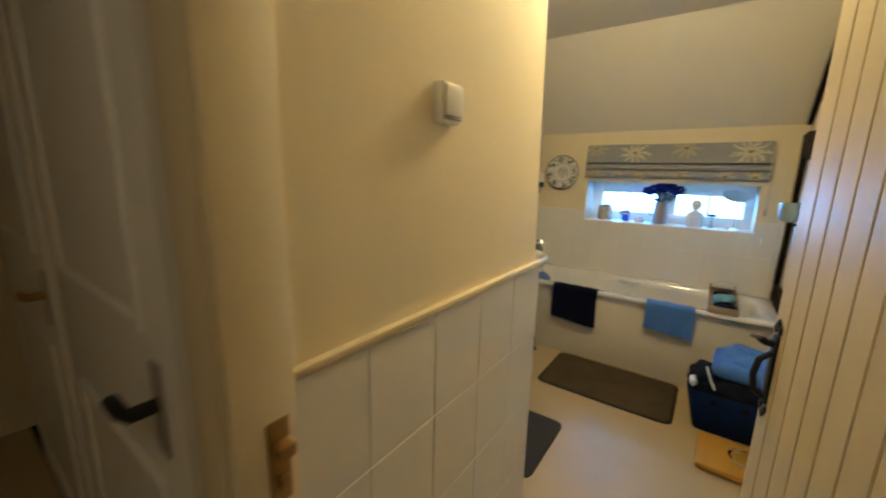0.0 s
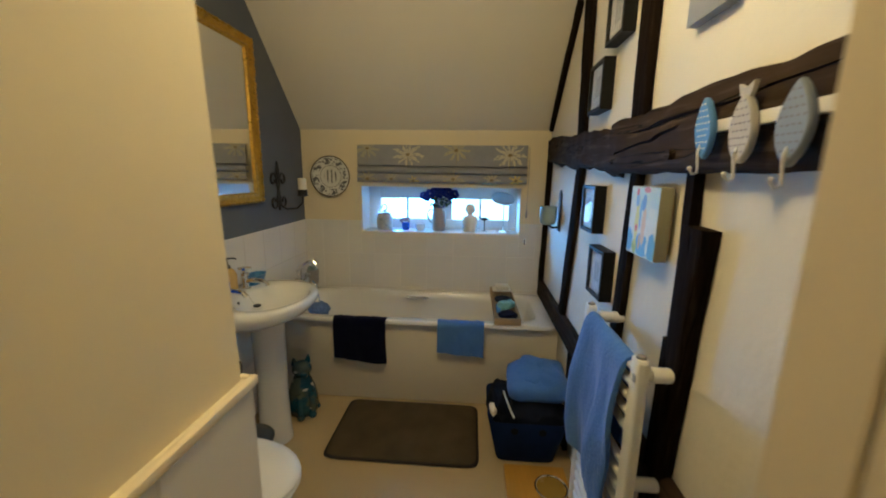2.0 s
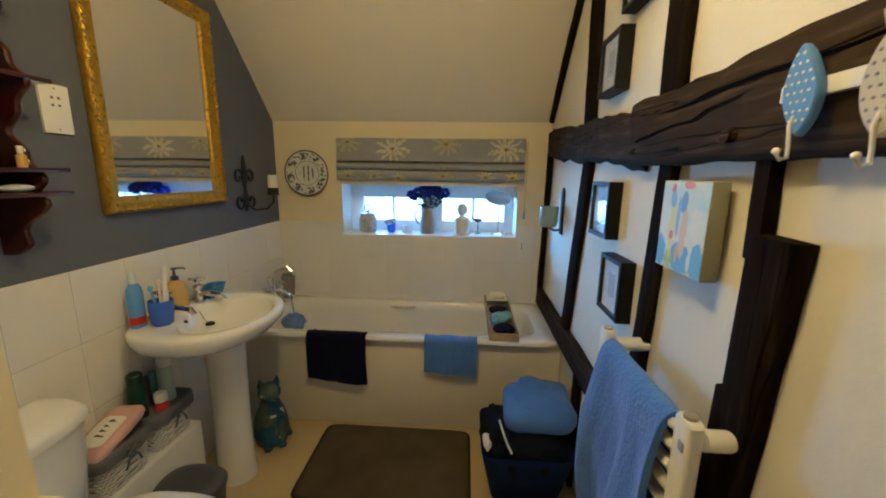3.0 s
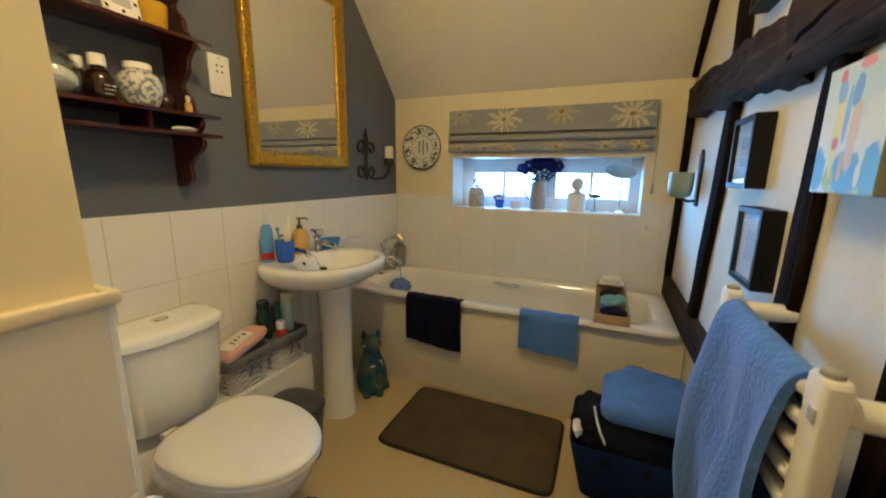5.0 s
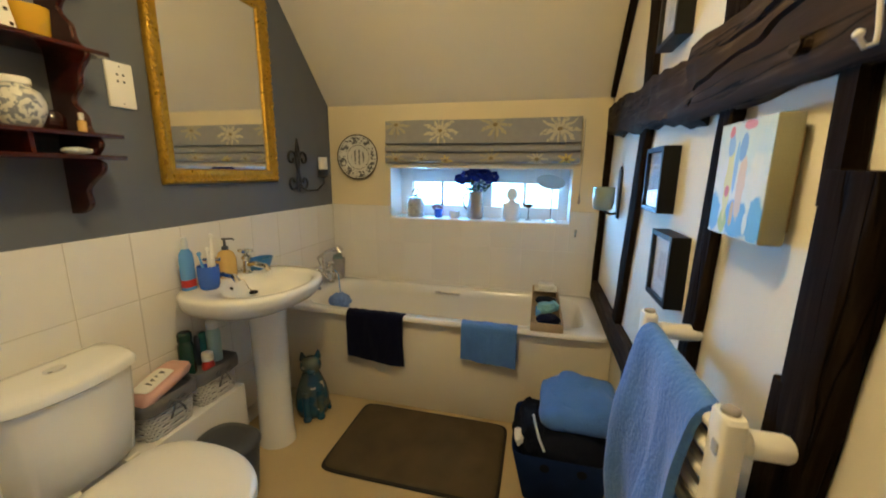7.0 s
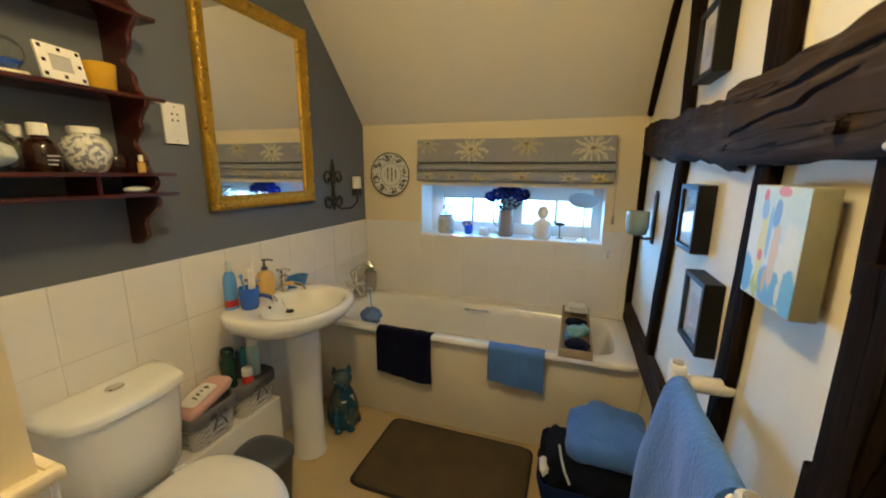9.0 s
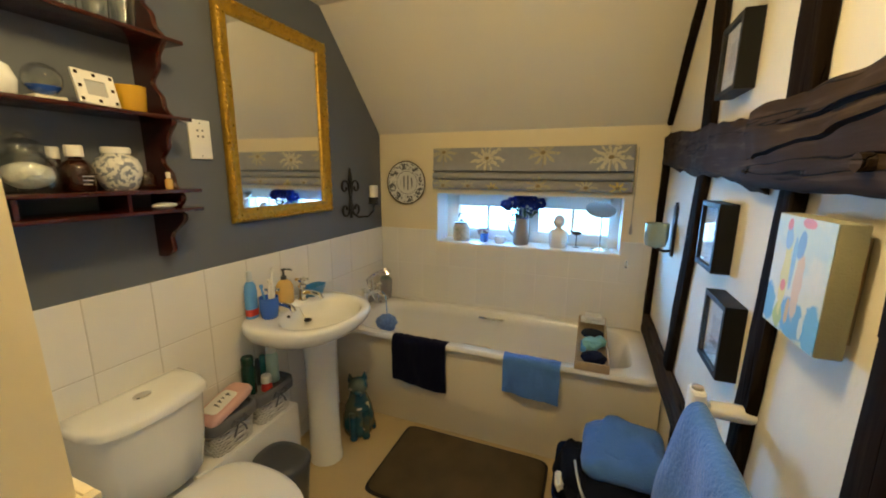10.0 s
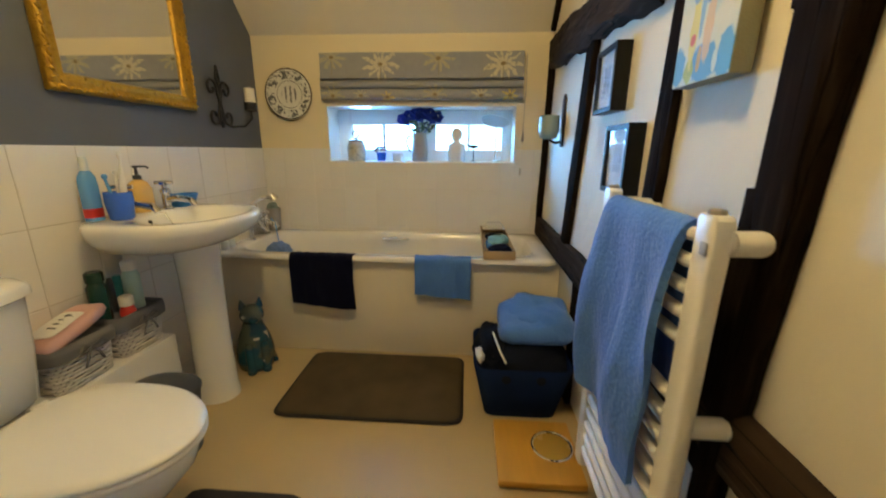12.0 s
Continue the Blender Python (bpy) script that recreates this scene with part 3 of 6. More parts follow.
# ---------------------------------------------------------------- mirror
mir = thing("wall_mirror", "large rectangular mirror in an ornate gilt frame", "mirror", (XL, 2.64, 1.25))
MA0, MA1, MB0, MB1 = 2.305, 2.965, 1.25, 2.15
bm = framing(B(), on_left, MA0, MA1, MB0, MB1, [(0.004, 0.002), (0, 0.012), (0.002, 0.026), (0.012, 0.034), (0.022, 0.03), (0.03, 0.022), (0.042, 0.020), (0.05, 0.024), (0.056, 0.022), (0.062, 0.012), (0.064, 0.004)])
part("frame", bm, M_gold, mir, sharp=50)
part("glass", slab(B(), on_left, MA0 + 0.06, MA1 - 0.06, MB0 + 0.06, MB1 - 0.06, 0.003, 0.009), M_mirror, mir, "clear mirror glass")


# ---------------------------------------------------------------- more materials
def nodes_mat(name, rough=0.5):
    m = bpy.data.materials.new(name)
    m.use_nodes = True
    N, L = m.node_tree.nodes, m.node_tree.links
    bs = N["Principled BSDF"]
    bs.inputs["Roughness"].default_value = rough
    tc = N.new("ShaderNodeTexCoord")
    sp = N.new("ShaderNodeSeparateXYZ")
    L.new(tc.outputs["Object"], sp.inputs[0])

    def mth(op, a, b=None, c=None):
        n = N.new("ShaderNodeMath")
        n.operation = op
        for k, v in enumerate((a, b, c)):
            if v is None:
                continue
            if isinstance(v, (int, float)):
                n.inputs[k].default_value = v
            else:
                L.new(v, n.inputs[k])
        return n.outputs[0]

    def mix(a, b, fac):
        x = N.new("ShaderNodeMix")
        x.data_type = "RGBA"
        for k, v in ((6, a), (7, b)):
            if isinstance(v, tuple):
                x.inputs[k].default_value = (*v, 1)
            else:
                L.new(v, x.inputs[k])
        L.new(fac, x.inputs[0])
        return x.outputs[2]

    def nz(s, det=3.0):
        n = N.new("ShaderNodeTexNoise")
        n.inputs["Scale"].default_value, n.inputs["Detail"].default_value = s, det
        L.new(tc.outputs["Object"], n.inputs["Vector"])
        return n.outputs["Fac"]

    return m, N, L, bs, sp, mth, mix, nz


# flowered blind cloth: stars of narrow petals on grey-blue linen
M_blind, N, L, bs, sp, mth, mix, nz = nodes_mat("flowered_linen", 0.9)
col = mix((0.27, 0.275, 0.30), (0.335, 0.34, 0.365), nz(26))
wob = mth("MULTIPLY", mth("SUBTRACT", nz(24), 0.5), 0.022)
for fx, fz, fr, n, tone in ((-0.24, 0.205, 0.125, 11, (0.66, 0.61, 0.46)), (0.107, 0.235, 0.108, 9, (0.50, 0.44, 0.28)), (0.483, 0.205, 0.13, 11, (0.66, 0.61, 0.46)), (-0.535, 0.245, 0.10, 9, (0.46, 0.42, 0.30)),
                             (-0.20, 0.02, 0.055, 7, (0.66, 0.50, 0.12)), (0.085, 0.035, 0.085, 9, (0.46, 0.40, 0.27)), (0.53, 0.03, 0.06, 7, (0.68, 0.52, 0.12)), (-0.535, 0.03, 0.085, 9, (0.46, 0.42, 0.29)), (0.36, 0.03, 0.07, 9, (0.56, 0.52, 0.38)), (-0.36, 0.03, 0.06, 9, (0.50, 0.46, 0.34))):
    dx, dz = mth("SUBTRACT", sp.outputs[0], fx), mth("SUBTRACT", sp.outputs[2], fz)
    r = mth("ADD", mth("SQRT", mth("ADD", mth("MULTIPLY", dx, dx), mth("MULTIPLY", mth("MULTIPLY", dz, dz), 1.9))), wob)
    a = mth("ADD", mth("ARCTAN2", dz, dx), mth("MULTIPLY", mth("SUBTRACT", nz(15), 0.5), 0.9))
    edge = mth("MULTIPLY", mth("ADD", mth("MULTIPLY", mth("COSINE", mth("MULTIPLY", a, n)), 0.65), 1.35), fr * 0.5)
    fac = ramp(N, L, mth("SUBTRACT", edge, r), 0.0, 0.012)
    col = mix(col, mix(tone, (0.36, 0.34, 0.28), ramp(N, L, nz(55), 0.50, 0.66)), mth("MULTIPLY", fac, 0.85))
    col = mix(col, (0.24, 0.18, 0.09), ramp(N, L, mth("SUBTRACT", 0.017, r), 0.0, 0.006))
    stem = mth("MULTIPLY", ramp(N, L, mth("SUBTRACT", 0.005, mth("ABSOLUTE", mth("ADD", dx, mth("MULTIPLY", wob, 0.3)))), 0.0, 0.002), ramp(N, L, mth("SUBTRACT", -0.01, dz), 0.0, 0.01))
    col = mix(col, (0.30, 0.27, 0.20), mth("MULTIPLY", mth("MULTIPLY", stem, 0.7), ramp(N, L, mth("ADD", dz, 0.11), 0.0, 0.03)))
L.new(col, bs.inputs["Base Color"])
bp = N.new("ShaderNodeBump")
bp.inputs["Strength"].default_value, bp.inputs["Distance"].default_value = 0.3, 0.002
L.new(nz(350), bp.inputs["Height"])
L.new(bp.outputs[0], bs.inputs["Normal"])

# transfer-printed plate
M_plate, N, L, bs, sp, mth, mix, nz = nodes_mat("printed_plate", 0.2)
pr = mth("SQRT", mth("ADD", mth("MULTIPLY", sp.outputs[0], sp.outputs[0]), mth("MULTIPLY", sp.outputs[2], sp.outputs[2])))
pa = mth("ARCTAN2", sp.outputs[2], sp.outputs[0])
col = mix((0.70, 0.69, 0.64), (0.76, 0.75, 0.70), nz(30))
ink = (0.05, 0.05, 0.07)
band = mth("MULTIPLY", ramp(N, L, mth("SUBTRACT", 0.024, mth("ABSOLUTE", mth("SUBTRACT", pr, 0.113))), 0.0, 0.004), ramp(N, L, mth("ADD", mth("MULTIPLY", mth("SINE", mth("MULTIPLY", pa, 8)), 0.55), mth("MULTIPLY", mth("SUBTRACT", nz(62, 2), 0.5), 7.0)), -0.1, 0.4))
col = mix(col, ink, mth("MULTIPLY", band, 0.85))
for rr, w in ((0.1455, 0.0055), (0.079, 0.0025)):
    col = mix(col, (0.055, 0.035, 0.03), ramp(N, L, mth("SUBTRACT", w, mth("ABSOLUTE", mth("SUBTRACT", pr, rr))), 0.0, 0.002))
mid = mth("MULTIPLY", ramp(N, L, mth("SUBTRACT", 0.055, pr), 0.0, 0.01), ramp(N, L, mth("ADD", mth("SINE", mth("MULTIPLY", sp.outputs[0], 210)), mth("MULTIPLY", mth("SUBTRACT", nz(60), 0.5), 3.0)), 0.1, 0.5))
col = mix(col, ink, mth("MULTIPLY", mid, 0.75))
L.new(col, bs.inputs["Base Color"])

# blue and white ginger jar
M_ginger, N, L, bs, sp, mth, mix, nz = nodes_mat("blue_white_porcelain", 0.12)
L.new(mix((0.60, 0.60, 0.56), (0.20, 0.22, 0.27), mth("MULTIPLY", ramp(N, L, nz(75, 4), 0.49, 0.54), ramp(N, L, nz(18, 2), 0.38, 0.46))), bs.inputs["Base Color"])


def plain(name, col, rough=0.4, **k):
    return mat(name, col, rough, **{**dict(var=0.06, bump=0.04), **k})


M_bluemug = plain("translucent_blue_plastic", (0.035, 0.13, 0.62), 0.12)
M_bluebottle = plain("light_blue_plastic", (0.12, 0.34, 0.72), 0.2)
M_red = plain("red_plastic", (0.50, 0.03, 0.02), 0.3)
M_amber = plain("honey_liquid_soap", (0.62, 0.40, 0.13), 0.1)
M_green = plain("dark_green_can", (0.006, 0.036, 0.024), 0.25)
M_teal = plain("teal_plastic", (0.04, 0.28, 0.28), 0.3)
M_pink = plain("pink_wrapper", (0.66, 0.38, 0.34), 0.45, bump=0.3, bscale=30)
M_wicker = plain("white_wicker", (0.66, 0.64, 0.60), 0.7)
M_liner = plain("grey_cotton_liner", (0.13, 0.13, 0.14), 0.9, bump=0.5, bscale=200)
M_cat, N, L, bs, sp, mth, mix, nz = nodes_mat("blue_glazed_pottery", 0.14)
col = mix((0.006, 0.030, 0.085), (0.020, 0.115, 0.16), nz(16))
col = mix(col, (0.10, 0.12, 0.085), mth("MULTIPLY", ramp(N, L, nz(9), 0.50, 0.62), 0.75))
col = mix(col, (0.60, 0.60, 0.55), mth("MULTIPLY", ramp(N, L, nz(19, 1), 0.62, 0.66), ramp(N, L, nz(7, 1), 0.50, 0.56)))
L.new(col, bs.inputs["Base Color"])
M_navybox = mat("navy_woven_fabric", (0.008, 0.020, 0.072), 0.85, var=0.2, scale=12, bump=0.5, bscale=220, dist=0.003, spec=0.06)
M_navycloth = mat("navy_cotton", (0.006, 0.008, 0.016), 0.9, var=0.3, scale=14, bump=0.6, bscale=120, spec=0.15)
M_brown = plain("dark_brown_glass", (0.022, 0.006, 0.004), 0.1)
M_yellow = plain("mustard_glass", (0.55, 0.31, 0.02), 0.2)
M_sage = plain("sage_green_glass", (0.30, 0.37, 0.32), 0.2)
M_canvas = plain("olive_grey_canvas_edge", (0.36, 0.35, 0.25), 0.8, bump=0.4, bscale=260)
M_wax = plain("ivory_wax", (0.72, 0.68, 0.58), 0.5)
M_paper = mat("white_card_with_pencil", (0.74, 0.73, 0.69), 0.7, var=0.12, scale=18, bump=0.05)
M_lightgrey = plain("pale_grey_card", (0.42, 0.42, 0.42), 0.6)
M_fishblue = plain("powder_blue_paint", (0.11, 0.28, 0.62), 0.55)
M_fishgrey = plain("warm_grey_paint", (0.52, 0.49, 0.44), 0.55)
M_fishslate = plain("slate_blue_paint", (0.26, 0.30, 0.36), 0.55)
M_dot = plain("white_spot_paint", (0.75, 0.74, 0.70), 0.5)
M_dotgrey = plain("grey_spot_paint", (0.20, 0.18, 0.19), 0.5)
M_stone = plain("grey_stoneware", (0.33, 0.30, 0.28), 0.5, bump=0.2)
M_pottery = mat("speckled_pottery", (0.50, 0.48, 0.42), 0.35, var=0.3, scale=40, bump=0.1, fine=(0.30, 0.33, 0.30))
M_bloom = mat("blue_silk_petals", (0.010, 0.035, 0.32), 0.8, var=0.7, scale=20, bump=0.1)
M_leaf = mat("dull_green_leaves", (0.06, 0.10, 0.04), 0.6, var=0.5, scale=30, bump=0.1)
M_soap = plain("pale_blue_soap", (0.55, 0.60, 0.64), 0.4)
M_net = mat("blue_bath_net", (0.13, 0.22, 0.50), 0.8, var=0.4, scale=60, bump=1.0, bscale=90, dist=0.008)
M_wood = mat("pale_wooden_tray", (0.40, 0.29, 0.17), 0.55, var=0.2, scale=8, bump=0.2, stretch=(5, 1, 5))
M_aqua = mat("aqua_net_sponge", (0.20, 0.45, 0.50), 0.85, var=0.3, scale=50, bump=1.0, bscale=80, dist=0.006)
M_clear = bpy.data.materials.new("thin_clear_glass")
M_clear.use_nodes = True
_n, _k = M_clear.node_tree.nodes, M_clear.node_tree.links
_t, _s, _x, _f = _n.new("ShaderNodeBsdfTransparent"), _n.new("ShaderNodeBsdfGlossy"), _n.new("ShaderNodeMixShader"), _n.new("ShaderNodeLayerWeight")
_t.inputs[0].default_value = (0.93, 0.95, 0.95, 1)
_s.inputs["Roughness"].default_value = 0.03
_p = _n.new("ShaderNodeMath")
_p.operation = "POWER"
_p.inputs[1].default_value = 2.5
_q = _n.new("ShaderNodeMapRange")
_q.inputs["To Min"].default_value, _q.inputs["To Max"].default_value = 0.05, 0.75
_k.new(_f.outputs["Facing"], _p.inputs[0])
_k.new(_p.outputs[0], _q.inputs["Value"])
_k.new(_q.outputs[0], _x.inputs[0])
_k.new(_t.outputs[0], _x.inputs[1])
_k.new(_s.outputs[0], _x.inputs[2])
_k.new(_x.outputs[0], _n["Material Output"].inputs[0])
M_cotton = mat("cotton_wool", (0.75, 0.74, 0.72), 0.95, var=0.05, bump=1.0, bscale=60, dist=0.01)
M_lampglass = bpy.data.materials.new("lit_opal_glass")
M_lampglass.use_nodes = True
_l = M_lampglass.node_tree.nodes["Principled BSDF"]
_l.inputs["Emission Color"].default_value, _l.inputs["Emission Strength"].default_value = (1.0, 0.73, 0.38, 1), 8.0


# ---------------------------------------------------------------- ceiling lamp
lamp = thing("ceiling_light", "round flush ceiling light with lit opal glass dome", "ceiling light", (LAMP[0], LAMP[1], ZC))
part("ceiling_rose", lathe(B(), LAMP[0], LAMP[1], [(0.125, ZC), (0.135, ZC - 0.006), (0.135, ZC - 0.016), (0.128, ZC - 0.02)], 48), M_white, lamp)
part("dome", lathe(B(), LAMP[0], LAMP[1], [(0.126, ZC - 0.0205), (0.124, ZC - 0.034), (0.105, ZC - 0.053), (0.065, ZC - 0.066), (0.012, ZC - 0.07)], 48), M_lampglass, lamp, "lit opal glass dome", sharp=60)

# ---------------------------------------------------------------- blind
blind = thing("roman_blind", "grey-blue flowered roman blind folded up over the window", "blind", (-0.13, YW, 1.36))
bx0, bx1 = -0.738, 0.474
prof = [(0.012, 1.632), (0.03, 1.63), (0.034, 1.60), (0.034, 1.54), (0.04, 1.50), (0.044, 1.489), (0.034, 1.482), (0.014, 1.484), (0.016, 1.476), (0.040, 1.474), (0.047, 1.466), (0.048, 1.446), (0.044, 1.438), (0.034, 1.433), (0.014, 1.436), (0.016, 1.428), (0.040, 1.428), (0.046, 1.424), (0.048, 1.395), (0.044, 1.374), (0.036, 1.368), (0.026, 1.372)]
bm = B()
cols = 60
rings = []
for i in range(cols + 1):
    x = bx0 + (bx1 - bx0) * i / cols
    rings.append([(x, YW - d - 0.003 * noise.noise(Vector((x * 6, z * 20, 3))), z + 0.004 * noise.noise(Vector((x * 3, z * 2, 8)))) for d, z in prof])
loft(bm, rings, closed=False)
bmesh.ops.recalc_face_normals(bm, faces=bm.faces)
bmesh.ops.solidify(bm, geom=bm.faces[:], thickness=0.003)
part("cloth", bm, M_blind, blind, sharp=70)
part("head_rail", boxb(bx0 + 0.01, bx1 - 0.01, YW - 0.028, YW - 0.001, 1.595, 1.625, 0.002), M_white, blind)
bm = B()
tube(bm, [(0.492, YW - 0.006, 1.62), (0.494, YW - 0.01, 1.45), (0.490, YW - 0.012, 1.22), (0.490, YW - 0.012, 1.16)], 0.0014, 6)
lathe(bm, 0.490, YW - 0.014, [(0.003, 1.19), (0.007, 1.16), (0.008, 1.135), (0.004, 1.128)], 12)
part("pull_cord", bm, M_stone, blind)
cleat = solo("blind_cleat", slab(slab(B(), on_window, 0.479, 0.493, 0.925, 0.972, 0.0095, 0.014, 0.002), on_window, 0.481, 0.491, 0.935, 0.95, 0.0135, 0.026, 0.002), M_chrome, "small metal cord cleat on the tiled wall", "cleat")

# ---------------------------------------------------------------- plate
plate = thing("wall_plate", "white china plate with dark transfer print hung on the wall", "plate", (-0.950, YW, 1.403))
bm = B()
loft(bm, [[(-0.950 + r * math.cos(2 * math.pi * i / 64), YW - h, 1.403 + r * math.sin(2 * math.pi * i / 64)) for i in range(64)] for r, h in ((0.07, 0.003), (0.147, 0.02), (0.149, 0.024), (0.146, 0.026), (0.10, 0.017), (0.085, 0.010), (0.01, 0.009))])
part("dish", bm, M_plate, plate, sharp=50)

# ---------------------------------------------------------------- mirror beading
for side, (a0, b0, a1, b1) in enumerate(((MA0, MB0, MA1, MB0), (MA1, MB0, MA1, MB1), (MA1, MB1, MA0, MB1), (MA0, MB1, MA0, MB0))):
    bm = B()
    n = int(math.hypot(a1 - a0, b1 - b0) / 0.021)
    for i in range(1, n):
        f = i / n
        a, b = a0 + (a1 - a0) * f, b0 + (b1 - b0) * f
        a += 0.014 if side == 3 else -0.014 if side == 1 else 0
        b += 0.014 if side == 0 else -0.014 if side == 2 else 0
        turn = 0.6 * math.sin(i * 1.7) + (0.5 if i % 2 else -0.5) + (math.pi / 2 if side % 2 else 0)
        long_, wide = (0.012, 0.005) if i % 3 else (0.008, 0.007)
        res = bmesh.ops.create_icosphere(bm, subdivisions=2, radius=1)
        for v in res["verts"]:
            p, q, h = v.co.x * long_, v.co.y * wide, v.co.z * 0.0065
            v.co = Vector(on_left(a + p * math.cos(turn) - q * math.sin(turn), b + p * math.sin(turn) + q * math.cos(turn), 0.034 + h + 0.0015 * math.sin(i * 2.1)))
    part("carved_edge", bm, M_gold, mir, sharp=80)

# ---------------------------------------------------------------- shaver socket and thermostat
sock = thing("shaver_socket", "white plastic shaver socket on the grey wall", "socket", (XL, 2.206, 1.52))
part("plate", slab(B(), on_left, 2.163, 2.250, 1.515, 1.662, 0, 0.011, 0.003), M_plastic, sock)
for a in (2.196, 2.216):
    for b in (1.60, 1.622):
        part("pin_hole", slab(B(), on_left, a - 0.0035, a + 0.0035, b - 0.0035, b + 0.0035, 0.0105, 0.0118), M_darkgrey, sock)
for b in (1.528, 1.649):
    part("screw", slab(B(), on_left, 2.2045, 2.2085, b - 0.002, b + 0.002, 0.0105, 0.0118), M_darkgrey, sock)
th = thing("thermostat", "white plastic thermostat box on the cream partition", "thermostat", (XS - 0.012, 0.793, 1.467))
part("casing", boxb(XS - 0.022, XS + 0.008, 0.757, 0.827, 1.472, 1.553, 0.006), M_plastic, th)
part("cover", boxb(XS + 0.0082, XS + 0.016, 0.762, 0.822, 1.486, 1.546, 0.003), M_plastic, th)
part("slot", boxb(XS + 0.0082, XS + 0.0115, 0.760, 0.824, 1.4795, 1.4835, 0.001), M_stone, th)

# ---------------------------------------------------------------- hall doors and strike plate
bm = B()
box(bm, XS + 0.0222, XS + 0.0252, YD + 0.03, YD + 0.062, 0.905, 1.035, 0.001)
box(bm, XS + 0.0252, XS + 0.047, YD + 0.034, YD + 0.06, 0.985, 1.005, 0.003)
box(bm, XS + 0.0252, XS + 0.034, YD + 0.04, YD + 0.056, 0.93, 0.95, 0.003)
solo("strike_plate", bm, M_brass, "aged brass latch keeper on the door frame", "latch keeper")


def flush_door(name, x0, x1, mt, label, hx, hm, hl):
    d = thing(name, label, "door", ((x0 + x1) / 2, YD, 0), kind="structure")
    part("leaf", boxb(x0, x1, YD - 0.022, YD - 0.001, 0.01, 2.0, 0.003), mt, d)
    for z0, z1 in ((0.15, 0.85), (1.12, 1.88)):
        bm = B()
        rows = [[(x0 + 0.1 + i, YD - 0.022 - h, z0 + i), (x1 - 0.1 - i, YD - 0.022 - h, z0 + i), (x1 - 0.1 - i, YD - 0.022 - h, z1 - i), (x0 + 0.1 + i, YD - 0.022 - h, z1 - i)] for i, h in ((0, 0), (0.006, 0.008), (0.018, 0.008), (0.026, 0.0))]
        loft(bm, rows, caps=False)
        part("moulding", bm, mt, d)
    bm = B()
    part("handle_plate", boxb(hx - 0.02, hx + 0.02, YD - 0.027, YD - 0.0222, 0.92, 1.08, 0.002), M_stone, d)
    tube(bm, [(hx, YD - 0.027, 1.01), (hx, YD - 0.062, 1.01), (hx - 0.02, YD - 0.068, 1.01), (hx - 0.075, YD - 0.066, 1.005)], 0.012, 12)
    part("door_handle", bm, hm, d, hl)
    return d


flush_door("door_2", -1.13, -0.385, M_white, "white panelled cupboard door in the hall", -0.46, M_black, "black lever handle")
flush_door("door_3", -2.2, -1.24, M_white, "white panelled hall door with a brass lever", -1.30, M_brass, "brass lever handle")

# ---------------------------------------------------------------- hanging shelf
SHY = 2.012
shelf = thing("wall_shelf", "dark red mahogany wall shelf with scrolled sides", "wall shelf", (XL, 1.72, 1.16))


def scroll_side(y):
    rings = []
    for z in np.linspace(1.17, 2.16, 90):
        d = 0.125 + 0.030 * math.cos((z - 1.38) / 0.245 * 2 * math.pi) + 0.010 * math.cos((z - 1.38) / 0.0816 * 2 * math.pi)
        if z < 1.335:
            q = min(1.0, (1.335 - z) / 0.165)
            d = 0.125 * (1 - q) ** 0.7 + 0.03 + 0.02 * math.sin(q * 9)
        if z > 2.08:
            d *= max(0.25, 1 - (z - 2.08) / 0.1)
        rings.append([(XL + 0.001, y - 0.008, z), (XL + d - 0.004, y - 0.008, z), (XL + d, y - 0.004, z), (XL + d, y + 0.004, z), (XL + d - 0.004, y + 0.008, z), (XL + 0.001, y + 0.008, z)])
    return loft(B(), rings)


for y in (SHY, 1.43):
    part("side", scroll_side(y), M_mahogany, shelf, sharp=40)
for z, ext in ((1.341, 0.175), (1.404, 0.175), (1.636, 0.165), (1.872, 0.165)):
    part("shelf", boxb(XL + 0.001, XL + ext, 1.39, SHY + 0.056, z - 0.006, z + 0.006, 0.002), M_mahogany, shelf)
part("divider", boxb(XL + 0.02, XL + 0.165, 1.842, 1.852, 1.3475, 1.3975), M_mahogany, shelf)
part("divider", boxb(XL + 0.02, XL + 0.165, 1.60, 1.61, 1.3475, 1.3975), M_mahogany, shelf)

SX = XL + 0.095


def turned(name, x, y, prof, m, label, cat, n=28, **k):
    t = thing(name, label, cat, (x, y, prof[0][1]))
    part("body", lathe(B(), x, y, prof, n, **k), m, t, sharp=50)
    return t


Z1, Z2, Z3 = 1.4105, 1.6425, 1.8785
jar = turned("glass_jar", SX, 1.665, [(0.05, Z1), (0.062, Z1 + 0.01), (0.066, Z1 + 0.05), (0.055, Z1 + 0.085), (0.036, Z1 + 0.10), (0.036, Z1 + 0.112), (0.033, Z1 + 0.112), (0.033, Z1 + 0.1), (0.051, Z1 + 0.083), (0.062, Z1 + 0.05), (0.058, Z1 + 0.012), (0.01, Z1 + 0.008)], M_clear, "clear glass jar half full of cotton wool on the shelf", "jar")
part("lid", lathe(B(), SX, 1.665, [(0.04, Z1 + 0.1125), (0.042, Z1 + 0.12), (0.03, Z1 + 0.13), (0.012, Z1 + 0.137), (0.012, Z1 + 0.145), (0.004, Z1 + 0.15)], 24), M_clear, jar, "clear glass lid")
part("cotton_wool", blob(B(), (SX, 1.665, Z1 + 0.044), 0.052, 2, (1, 1, 0.66), 0.10), M_cotton, jar)
